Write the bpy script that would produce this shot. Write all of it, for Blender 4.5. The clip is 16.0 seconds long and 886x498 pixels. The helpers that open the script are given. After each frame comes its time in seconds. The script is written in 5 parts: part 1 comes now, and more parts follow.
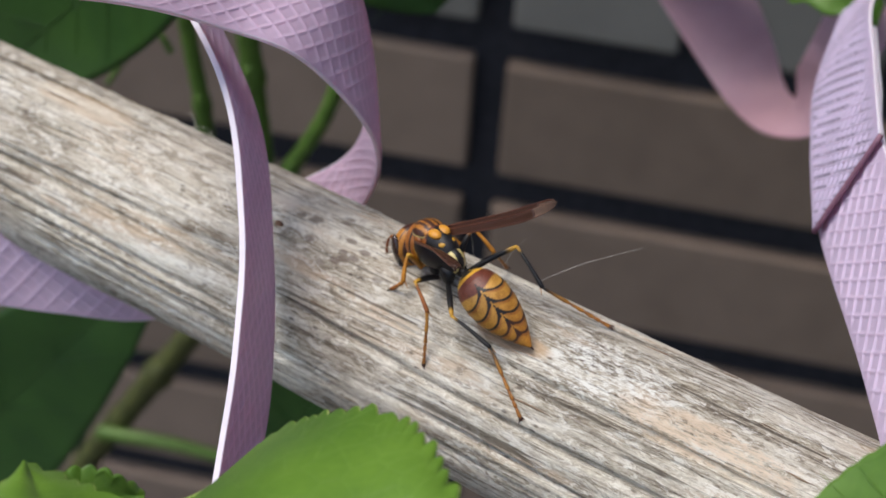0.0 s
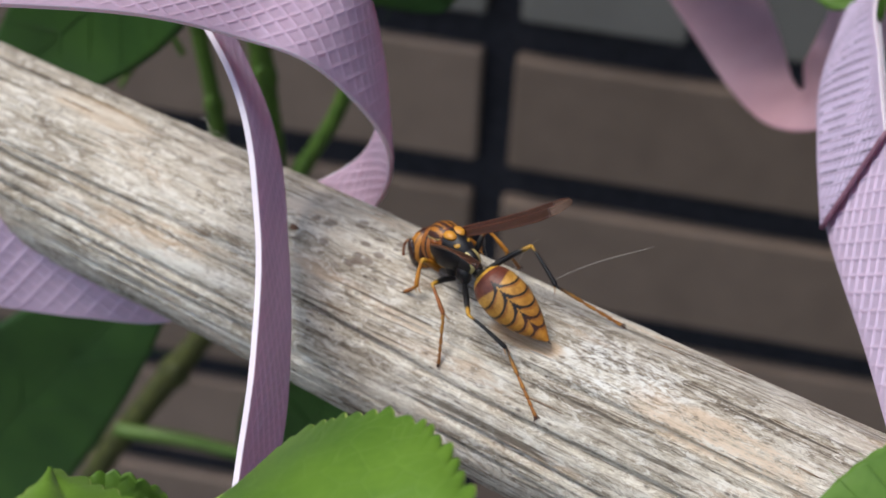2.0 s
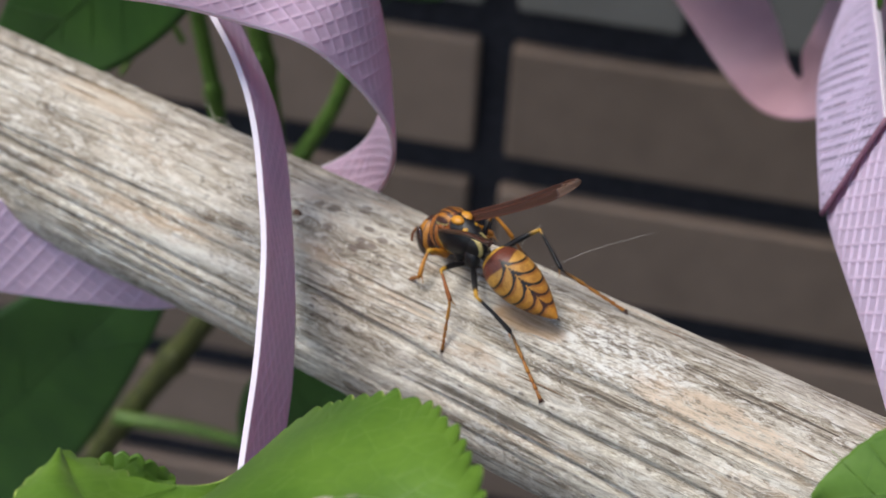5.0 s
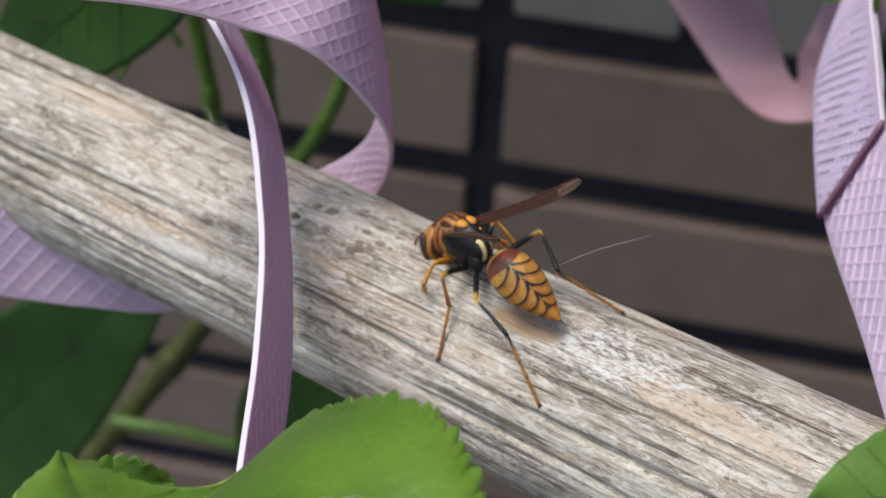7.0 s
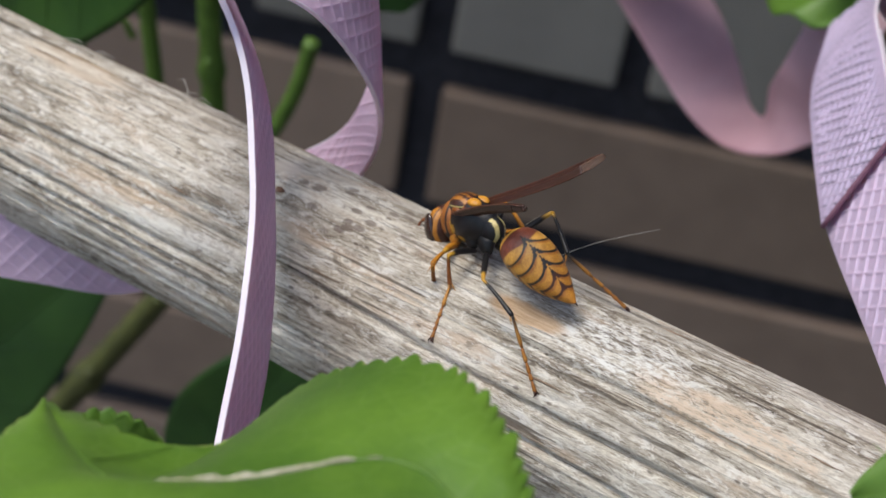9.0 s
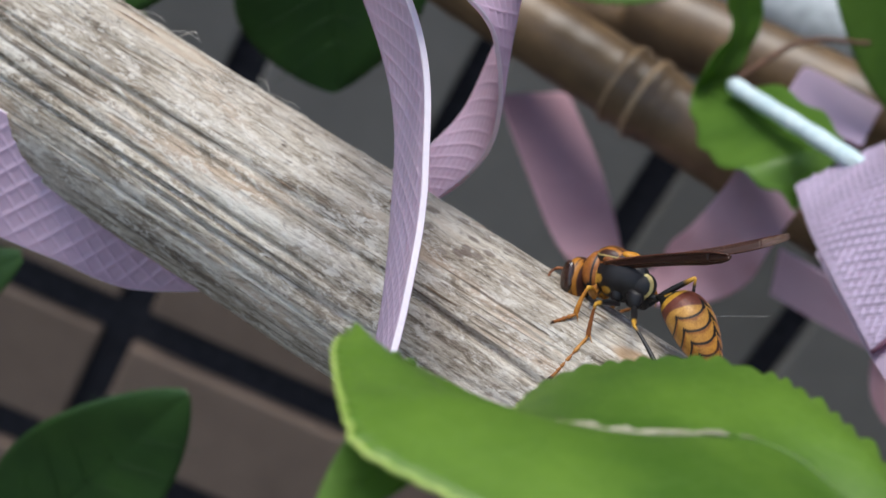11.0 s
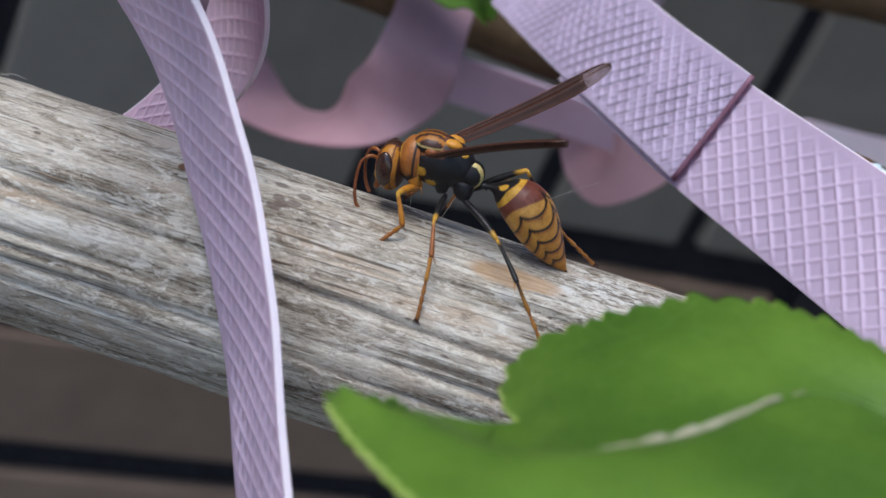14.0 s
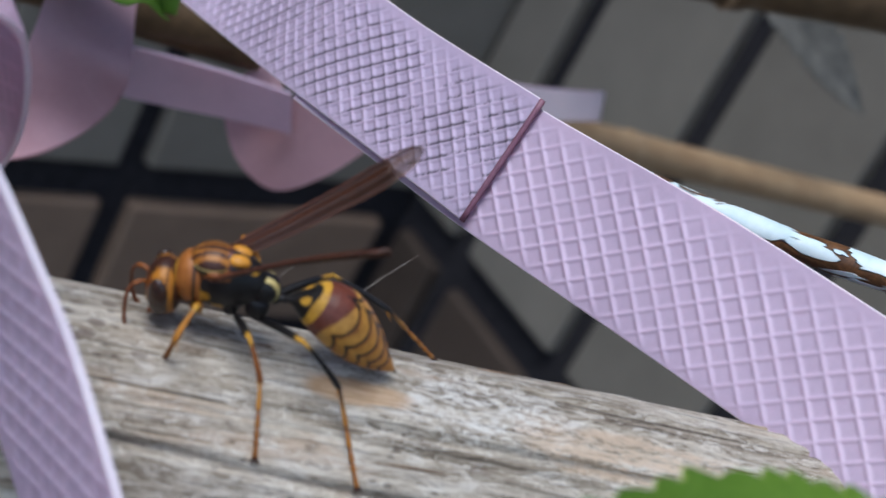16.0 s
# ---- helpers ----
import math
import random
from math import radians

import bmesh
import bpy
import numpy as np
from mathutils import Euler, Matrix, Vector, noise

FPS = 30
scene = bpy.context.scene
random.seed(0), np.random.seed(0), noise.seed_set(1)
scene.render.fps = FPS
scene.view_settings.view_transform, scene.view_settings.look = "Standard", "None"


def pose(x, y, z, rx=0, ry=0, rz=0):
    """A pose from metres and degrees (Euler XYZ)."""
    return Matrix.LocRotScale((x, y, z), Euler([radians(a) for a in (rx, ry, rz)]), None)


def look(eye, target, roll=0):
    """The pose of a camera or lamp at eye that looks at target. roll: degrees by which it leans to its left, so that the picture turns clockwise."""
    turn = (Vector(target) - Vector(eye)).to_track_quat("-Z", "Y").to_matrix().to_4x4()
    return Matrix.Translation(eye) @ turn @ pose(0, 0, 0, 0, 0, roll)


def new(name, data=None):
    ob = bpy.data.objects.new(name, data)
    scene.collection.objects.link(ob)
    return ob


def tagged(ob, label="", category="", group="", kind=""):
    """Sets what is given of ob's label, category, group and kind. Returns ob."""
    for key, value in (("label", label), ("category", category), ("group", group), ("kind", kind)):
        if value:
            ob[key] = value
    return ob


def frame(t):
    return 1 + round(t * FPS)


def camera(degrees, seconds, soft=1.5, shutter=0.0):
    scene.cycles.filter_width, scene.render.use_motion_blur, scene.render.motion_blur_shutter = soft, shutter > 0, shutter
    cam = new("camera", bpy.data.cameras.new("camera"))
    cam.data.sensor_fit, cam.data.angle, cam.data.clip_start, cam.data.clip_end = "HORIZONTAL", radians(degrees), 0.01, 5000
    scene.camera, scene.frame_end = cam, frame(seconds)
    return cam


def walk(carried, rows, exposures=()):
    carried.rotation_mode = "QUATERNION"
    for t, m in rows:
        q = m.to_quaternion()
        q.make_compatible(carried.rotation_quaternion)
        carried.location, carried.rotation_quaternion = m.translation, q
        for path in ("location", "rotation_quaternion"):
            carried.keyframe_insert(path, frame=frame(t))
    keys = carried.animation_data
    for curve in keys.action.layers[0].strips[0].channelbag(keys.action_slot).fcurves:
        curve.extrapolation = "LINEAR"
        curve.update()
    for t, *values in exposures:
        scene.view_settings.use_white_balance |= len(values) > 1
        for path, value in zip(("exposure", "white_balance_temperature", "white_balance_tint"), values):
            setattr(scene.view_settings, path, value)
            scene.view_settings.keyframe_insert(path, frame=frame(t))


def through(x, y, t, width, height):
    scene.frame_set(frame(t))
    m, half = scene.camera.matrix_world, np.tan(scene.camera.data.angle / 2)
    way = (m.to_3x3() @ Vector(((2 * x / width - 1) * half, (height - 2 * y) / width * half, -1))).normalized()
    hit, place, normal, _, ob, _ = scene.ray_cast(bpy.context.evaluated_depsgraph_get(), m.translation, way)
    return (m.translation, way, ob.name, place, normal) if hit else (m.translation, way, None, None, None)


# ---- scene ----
cam = camera(28.12, 16.0)
PATH = [
    (0, (0.01807, -0.12550, 0.13883), (-0.00154, 0.01812, 0.00102), 4.97),
    (0.5, (0.01745, -0.12602, 0.14010), (-0.00215, 0.01713, 0.00181), 4.72),
    (1, (0.01778, -0.12631, 0.14086), (-0.00165, 0.01663, 0.00233), 4.61),
    (1.5, (0.01790, -0.12727, 0.14195), (-0.00263, 0.01546, 0.00337), 4.18),
    (2, (0.01796, -0.12679, 0.14188), (-0.00267, 0.01577, 0.00313), 3.86),
    (2.5, (0.01773, -0.12691, 0.14152), (-0.00262, 0.01535, 0.00243), 3.96),
    (3, (0.01722, -0.12699, 0.14157), (-0.00211, 0.01519, 0.00225), 4.22),
    (3.5, (0.01760, -0.12718, 0.14102), (-0.00184, 0.01492, 0.00164), 4.09),
    (4, (0.01726, -0.12750, 0.14093), (-0.00181, 0.01482, 0.00171), 4.34),
    (4.5, (0.01715, -0.12840, 0.14190), (-0.00209, 0.01385, 0.00264), 4.21),
    (4.7, (0.01716, -0.12836, 0.14227), (-0.00261, 0.01364, 0.00283), 4.15),
    (7, (0.01706, -0.12874, 0.14236), (-0.00239, 0.01368, 0.00330), 4.17),
    (7.5, (0.01691, -0.12873, 0.14255), (-0.00195, 0.01393, 0.00365), 4.41),
    (8, (0.01651, -0.12616, 0.14107), (0.00039, 0.01681, 0.00215), 5.00),
    (8.5, (0.01536, -0.12587, 0.13942), (0.00247, 0.01675, -0.00020), 5.66),
    (9, (0.00668, -0.12902, 0.12768), (-0.00179, 0.02054, -0.00484), 10.70),
    (9.2, (-0.00045, -0.13199, 0.12086), (-0.00716, 0.02107, -0.00770), 13.13),
    (11.3, (-0.04565, -0.14386, 0.09125), (-0.00806, 0.02701, -0.00565), 32.44),
    (11.5, (-0.04701, -0.14315, 0.08820), (-0.00384, 0.02840, -0.00510), 33.34),
    (12, (-0.04890, -0.14180, 0.08793), (0.00375, 0.02804, -0.00362), 34.89),
    (12.5, (-0.04910, -0.14085, 0.08842), (0.00352, 0.03032, -0.00064), 33.64),
    (13, (-0.05654, -0.13281, 0.08920), (0.01243, 0.03269, 0.00059), 31.48),
    (13.5, (-0.06420, -0.12589, 0.08977), (0.01682, 0.02969, -0.00631), 29.53),
    (14, (-0.06909, -0.11751, 0.08870), (0.01717, 0.03163, -0.01287), 25.71),
    (14.5, (-0.07152, -0.11602, 0.08765), (0.02403, 0.03208, -0.00688), 27.43),
    (15, (-0.07302, -0.10888, 0.08844), (0.02886, 0.03312, -0.00881), 26.45),
    (15.4, (-0.07191, -0.09126, 0.08642), (0.03975, 0.04422, -0.00938), 24.73),
    (15.5, (-0.07302, -0.09262, 0.08803), (0.03824, 0.04149, -0.01014), 23.85),
    (16, (-0.07825, -0.07917, 0.08046), (0.05219, 0.04240, -0.01013), 28.77),
]
walk(cam, [(t, look(eye, target, roll)) for t, eye, target, roll in PATH],
     exposures=[(0, 0.84, 6750, 10), (9, 0.83, 6750, 10), (12.5, 0.77, 6350, 10), (14.5, 0.61, 6200, 10), (16, 0.57, 6150, 10)])

# ---- lens ----
cam.data.dof.use_dof = True
cam.data.dof.focus_distance = 0.172
cam.data.dof.aperture_fstop = 41

# ---- world and light ----
world = bpy.data.worlds.new("overcast_sky")
scene.world = world
world.use_nodes = True
wn = world.node_tree
sky = wn.nodes.new("ShaderNodeTexSky")
sky.sky_type = 'NISHITA'
sky.sun_disc = False
sky.sun_elevation = radians(64)
sky.sun_rotation = radians(257)
sky.air_density, sky.dust_density, sky.ozone_density = 1.0, 1.5, 1.0
wn.links.new(sky.outputs[0], wn.nodes["Background"].inputs[0])
wn.nodes["Background"].inputs[1].default_value = 0.14
sun_data = bpy.data.lights.new("sun", 'SUN')
sun_data.energy, sun_data.angle, sun_data.color = 1.9, radians(30), (1.0, 0.98, 0.95)
sun = new("sun", sun_data)
sun.matrix_world = look((-0.44, 0.03, 1.0), (0, 0, 0))

CM = 0.01


# ---- helpers for meshes, in centimetres ----
def add_mesh(name, verts, faces, material, parent=None, label="", smooth=True):
    me = bpy.data.meshes.new(name)
    me.from_pydata([(v[0] * CM, v[1] * CM, v[2] * CM) for v in verts], [], faces)
    me.update()
    if smooth:
        me.polygons.foreach_set("use_smooth", [True] * len(me.polygons))
    me.materials.append(material)
    ob = new(name, me)
    if parent is not None:
        ob.parent = parent
    if label:
        tagged(ob, label)
    return ob


def part(name, bm, material, parent=None, label="", smooth=True):
    """Links a bmesh built in centimetres as one mesh object."""
    me = bpy.data.meshes.new(name)
    bmesh.ops.scale(bm, vec=(CM, CM, CM), verts=bm.verts)
    bm.normal_update()
    bm.to_mesh(me)
    bm.free()
    if smooth:
        me.polygons.foreach_set("use_smooth", [True] * len(me.polygons))
    me.materials.append(material)
    ob = new(name, me)
    if parent is not None:
        ob.parent = parent
    if label:
        tagged(ob, label)
    return ob


def spline(points, n):
    """Catmull-Rom through the points, n samples."""
    c = np.array(points, float)
    c = np.vstack([2 * c[0] - c[1], c, 2 * c[-1] - c[-2]])
    u = np.linspace(0, len(points) - 1 - 1e-9, n)
    i = u.astype(int)
    s = (u - i)[:, None]
    a, b, d, e = c[i], c[i + 1], c[i + 2], c[i + 3]
    return 0.5 * (2 * b + (d - a) * s + (2 * a - 5 * b + 4 * d - e) * s ** 2 + (3 * b - a - 3 * d + e) * s ** 3)


def even(points, n):
    """Samples of a spline at equal steps of length."""
    p = spline(points, 600)
    s = np.r_[0, np.cumsum(np.linalg.norm(np.diff(p, axis=0), axis=1))]
    q = np.linspace(0, s[-1], n)
    return np.stack([np.interp(q, s, p[:, k]) for k in range(3)], 1), s[-1]


def unit(v):
    return v / (np.linalg.norm(v, axis=-1, keepdims=True) + 1e-12)


def tube(points, radii, sides=10, cap=True):
    """Vertices and faces of a tapering tube along points."""
    p = np.array(points, float)
    t = unit(np.gradient(p, axis=0))
    ref = np.array([0.0, 0.0, 1.0]) if abs(t[:, 2]).mean() < 0.8 else np.array([0.0, 1.0, 0.0])
    a = unit(np.cross(t, ref))
    b = np.cross(t, a)
    verts, faces, n = [], [], len(p)
    for k in range(n):
        for j in range(sides):
            w = 2 * math.pi * j / sides
            verts.append(p[k] + radii[k] * (math.cos(w) * a[k] + math.sin(w) * b[k]))
    for k in range(n - 1):
        for j in range(sides):
            jj = (j + 1) % sides
            faces.append((k * sides + j, k * sides + jj, (k + 1) * sides + jj, (k + 1) * sides + j))
    if cap:
        faces.append(tuple(range(sides))[::-1])
        faces.append(tuple((n - 1) * sides + j for j in range(sides)))
    return verts, faces


def join(*pieces):
    verts, faces = [], []
    for v, f in pieces:
        o = len(verts)
        verts += list(v)
        faces += [tuple(i + o for i in q) for q in f]
    return verts, faces


def blob(centre, half, rings=14, sides=20, turn=None, shape=None):
    """An ellipsoid, with an optional turn and a reshaping function."""
    verts, faces = [], []
    for i in range(rings + 1):
        ph = math.pi * i / rings
        for j in range(sides):
            th = 2 * math.pi * j / sides
            v = Vector((math.cos(ph), math.sin(ph) * math.cos(th), math.sin(ph) * math.sin(th)))
            if shape:
                v = Vector(shape(v))
            v = Vector((v.x * half[0], v.y * half[1], v.z * half[2]))
            if turn:
                v = turn @ v
            verts.append(v + Vector(centre))
    for i in range(rings):
        for j in range(sides):
            jj = (j + 1) % sides
            faces.append((i * sides + j, (i + 1) * sides + j, (i + 1) * sides + jj, i * sides + jj))
    return verts, faces


# ---- materials ----
class Nodes:
    """Short calls for a node material; lengths in its coordinates are centimetres."""

    def __init__(self, name, rough=0.5, spec=0.5):
        self.m = bpy.data.materials.new(name)
        self.m.use_nodes = True
        self.t = self.m.node_tree
        self.b = self.t.nodes["Principled BSDF"]
        self.b.inputs["Roughness"].default_value = rough
        self.b.inputs["Specular IOR Level"].default_value = spec
        self.o = self.t.nodes["Material Output"]

    def n(self, kind, *links, operation=None, feature=None):
        d = self.t.nodes.new(kind)
        if operation:
            d.operation = operation
        if feature:
            d.feature = feature
        for k, v in enumerate(links):
            if v is None:
                continue
            if isinstance(v, bpy.types.NodeSocket):
                self.t.links.new(v, d.inputs[k])
            else:
                d.inputs[k].default_value = v
        return d

    def math(self, op, a, b=0.0, c=0.0):
        return self.n("ShaderNodeMath", a, b, c, operation=op).outputs[0]

    def coords(self, sx=1, sy=1, sz=1, kind="Object"):
        tc = self.n("ShaderNodeTexCoord").outputs[kind]
        mp = self.n("ShaderNodeMapping", tc)
        mp.inputs["Scale"].default_value = (100 * sx, 100 * sy, 100 * sz)
        return mp.outputs[0]

    def noise(self, vec, scale=1.0, detail=4.0, rough=0.55, dist=0.0):
        d = self.n("ShaderNodeTexNoise", vec)
        d.inputs["Scale"].default_value = scale
        d.inputs["Detail"].default_value = detail
        d.inputs["Roughness"].default_value = rough
        d.inputs["Distortion"].default_value = dist
        return d.outputs["Fac"]

    def ramp(self, fac, *stops):
        d = self.n("ShaderNodeValToRGB", fac)
        e = d.color_ramp.elements
        while len(e) < len(stops):
            e.new(0.5)
        for el, (p, c) in zip(e, stops):
            el.position = p
            el.color = (*c, 1) if len(c) == 3 else c
        return d.outputs["Color"]

    def step(self, fac, lo, hi):
        d = self.n("ShaderNodeMapRange", fac, lo, hi, 0.0, 1.0)
        d.interpolation_type = 'SMOOTHSTEP'
        return d.outputs[0]

    def mix(self, fac, a, b, blend='MIX'):
        d = self.t.nodes.new("ShaderNodeMix")
        d.data_type, d.blend_type = 'RGBA', blend
        for i, v in ((0, fac), (6, a), (7, b)):
            if isinstance(v, bpy.types.NodeSocket):
                self.t.links.new(v, d.inputs[i])
            else:
                d.inputs[i].default_value = (*v, 1) if isinstance(v, tuple) else v
        return d.outputs[2]

    def color(self, c):
        if isinstance(c, tuple):
            self.b.inputs["Base Color"].default_value = (*c, 1)
        else:
            self.t.links.new(c, self.b.inputs["Base Color"])
        return self

    def rough(self, v):
        self.t.links.new(v, self.b.inputs["Roughness"])
        return self

    def bump(self, height, strength=0.3, distance=0.02):
        d = self.n("ShaderNodeBump")
        d.inputs["Strength"].default_value = strength
        d.inputs["Distance"].default_value = distance * CM
        self.t.links.new(height, d.inputs["Height"])
        self.t.links.new(d.outputs[0], self.b.inputs["Normal"])
        return self


def speckled(name, dark, light, rough=0.6, scale=2.0, bump=0.2, spec=0.4):
    w = Nodes(name, rough, spec)
    v = w.coords()
    a = w.noise(v, scale, 5)
    b = w.noise(v, scale * 9, 3)
    f = w.math('ADD', w.math('MULTIPLY', a, 0.65), w.math('MULTIPLY', b, 0.35))
    w.color(w.ramp(f, (0.35, dark), (0.65, light)))
    w.bump(f, bump, 0.02)
    return w.m


def tile_material(name, dark, light):
    """Matt glazed tile: each piece a little different, fine grain, faint streaks."""
    w = Nodes(name, 0.6, 0.3)
    v = w.coords()
    rnd = w.n("ShaderNodeObjectInfo").outputs["Random"]
    shift = w.n("ShaderNodeCombineXYZ", w.math('MULTIPLY', rnd, 40.0), w.math('MULTIPLY', rnd, 90.0), 0.0).outputs[0]
    a = w.noise(w.n("ShaderNodeVectorMath", v, shift, operation='ADD').outputs[0], 0.5, 4)
    b = w.noise(v, 6.0, 5, 0.7)
    f = w.math('ADD', w.math('ADD', w.math('MULTIPLY', a, 0.5), w.math('MULTIPLY', b, 0.25)), w.math('MULTIPLY', rnd, 0.25))
    w.color(w.ramp(f, (0.3, dark), (0.7, light)))
    w.bump(b, 0.25, 0.02)
    return w.m


BROWN_TILE = tile_material("brown_tile", (0.158, 0.114, 0.085), (0.236, 0.172, 0.130))
GREY_TILE = tile_material("grey_tile", (0.142, 0.135, 0.118), (0.20, 0.19, 0.168))
# brown tile of the return wall, its shade put into a darker colour
SHADE_TILE = tile_material("shaded_brown_tile", (0.040, 0.031, 0.026), (0.075, 0.058, 0.048))
MORTAR = speckled("black_mortar", (0.013, 0.013, 0.016), (0.030, 0.030, 0.036), 0.85, 3.0, 0.4, 0.15)
# unseen ground, made dark so that little light bounces up under the pole
GROUND = speckled("dark_ground", (0.05, 0.04, 0.03), (0.11, 0.09, 0.07), 0.9, 0.3, 0.5)


def wood_material():
    """Weathered grey wood: long fibres, pale flakes, dark cracks, specks, warm bare patches."""
    w = Nodes("weathered_wood", 0.8, 0.25)
    fine = w.noise(w.coords(0.07, 1, 1), 30.0, 6, 0.70, 0.15)
    mid = w.noise(w.coords(0.05, 1, 1), 6.0, 5, 0.62, 0.30)
    big = w.noise(w.coords(0.30, 1, 1), 1.5, 5, 0.65, 0.4)
    hair = w.noise(w.coords(0.22, 1, 1), 48.0, 6, 0.80, 0.4)
    f = w.math('ADD', w.math('ADD', w.math('MULTIPLY', fine, 0.26), w.math('MULTIPLY', mid, 0.24)), w.math('ADD', w.math('MULTIPLY', big, 0.24), w.math('MULTIPLY', hair, 0.30)))
    base = w.ramp(f, (0.425, (0.085, 0.066, 0.049)), (0.468, (0.245, 0.202, 0.152)), (0.505, (0.46, 0.405, 0.32)), (0.55, (0.63, 0.575, 0.475)), (0.60, (0.82, 0.78, 0.675)))
    # warm bare flakes
    flake = w.step(w.noise(w.coords(0.20, 1, 1), 1.9, 4, 0.6, 0.4), 0.55, 0.68)
    base = w.mix(w.math('MULTIPLY', flake, 0.6), base, (0.62, 0.47, 0.33))
    # pale scuffed fibre
    pale = w.step(w.noise(w.coords(0.13, 1, 1), 3.6, 6, 0.72, 0.3), 0.56, 0.66)
    base = w.mix(w.math('MULTIPLY', pale, 0.75), base, (0.72, 0.69, 0.61))
    # ragged whitish flakes and grey-brown stains between the fibres
    chip = w.step(w.noise(w.coords(0.42, 1, 1), 5.5, 7, 0.78, 0.6), 0.555, 0.60)
    base = w.mix(w.math('MULTIPLY', chip, 0.78), base, (0.75, 0.70, 0.595))
    stain = w.step(w.noise(w.coords(0.35, 1, 1), 4.2, 7, 0.78, 0.8), 0.44, 0.39)
    base = w.mix(w.math('MULTIPLY', stain, 0.62), base, (0.20, 0.155, 0.112))
    # white scaly flakes, thick on one stretch, and a warm bare stretch beyond it
    scale1 = w.noise(w.coords(0.38, 1, 1), 9.0, 8, 0.80, 0.5)
    base = w.mix(w.math('MULTIPLY', w.step(scale1, 0.535, 0.565), 0.70), base, (0.84, 0.805, 0.72))
    # hair-fine dark lines along the grain
    line1 = w.noise(w.coords(0.030, 1, 1), 30.0, 5, 0.65, 0.1)
    base = w.mix(w.math('MULTIPLY', w.step(line1, 0.585, 0.64), 0.62), base, (0.085, 0.066, 0.050))
    # long dark cracks
    crack = w.step(w.noise(w.coords(0.035, 1, 1), 11.0, 4, 0.6, 0.15), 0.60, 0.68)
    base = w.mix(w.math('MULTIPLY', crack, 0.75), base, (0.06, 0.045, 0.032))
    # short dark specks, thickest in one pitted patch, and two cream scars
    tc = w.n("ShaderNodeTexCoord").outputs["Object"]
    xyz = w.n("ShaderNodeSeparateXYZ", tc)

    def patch(centre, rx, ry, rz, ragged=1.2):
        wob = w.math('MULTIPLY', w.math('SUBTRACT', w.noise(w.coords(0.5, 1, 1), 5.0, 4), 0.5), ragged)
        r2 = wob
        for k, r in enumerate((rx, ry, rz)):
            d = w.math('MULTIPLY', w.math('SUBTRACT', xyz.outputs[k], centre[k] * CM), 100 / r)
            r2 = w.math('ADD', r2, w.math('MULTIPLY', d, d))
        return w.step(r2, 1.2, 0.4)

    vor = w.n("ShaderNodeTexVoronoi", w.coords(0.45, 1, 1))
    vor.inputs["Scale"].default_value = 11.0
    where = w.step(w.noise(w.coords(0.6, 1, 1), 1.6, 2), 0.50, 0.62)
    pits = w.n("ShaderNodeTexVoronoi", w.coords(0.55, 1, 1))
    pits.inputs["Scale"].default_value = 7.0
    pit = w.math('MULTIPLY', w.step(pits.outputs["Distance"], 0.36, 0.22), patch((-1.05, -0.11, 1.15), 0.95, 0.50, 0.6))
    base = w.mix(w.math('MULTIPLY', pit, 0.7), base, (0.16, 0.115, 0.095))
    speck = w.math('MULTIPLY', w.step(vor.outputs["Distance"], 0.26, 0.12), where)
    base = w.mix(w.math('MULTIPLY', speck, 0.75), base, (0.10, 0.075, 0.058))
    base = w.mix(w.math('MULTIPLY', patch((-2.23, 0.06, 1.16), 0.22, 0.16, 0.3), 0.7), base, (0.70, 0.62, 0.52))
    base = w.mix(w.math('MULTIPLY', patch((-5.55, 0.11, 1.15), 1.0, 0.22, 0.4), 0.7), base, w.ramp(mid, (0.4, (0.60, 0.44, 0.28)), (0.6, (0.76, 0.68, 0.55))))
    pale_patch = w.math('MULTIPLY', patch((2.30, -0.22, 1.14), 0.95, 0.42, 0.6), w.step(w.math('ADD', w.math('MULTIPLY', scale1, 0.5), w.math('MULTIPLY', hair, 0.5)), 0.475, 0.545))
    base = w.mix(w.math('MULTIPLY', pale_patch, 0.75), base, (0.86, 0.845, 0.785))
    warm_patch = w.math('MULTIPLY', patch((3.70, -0.40, 1.09), 1.0, 0.22, 0.5, 2.4), w.step(w.math('ADD', w.math('MULTIPLY', mid, 0.5), w.math('MULTIPLY', hair, 0.5)), 0.44, 0.56))
    base = w.mix(w.math('MULTIPLY', warm_patch, 0.7), base, (0.70, 0.53, 0.37))
    # patch gnawed bare
    spot = patch(GNAWED, 0.50, 0.15, 0.5)
    base = w.mix(w.math('MULTIPLY', spot, 0.85), base, w.ramp(fine, (0.35, (0.42, 0.25, 0.12)), (0.65, (0.66, 0.46, 0.28))))
    w.color(base)
    w.bump(w.math('ADD', w.math('MULTIPLY', hair, 0.9), w.math('ADD', w.math('MULTIPLY', fine, 0.6), w.math('MULTIPLY', mid, 0.5))), 0.9, 0.05)
    return w.m


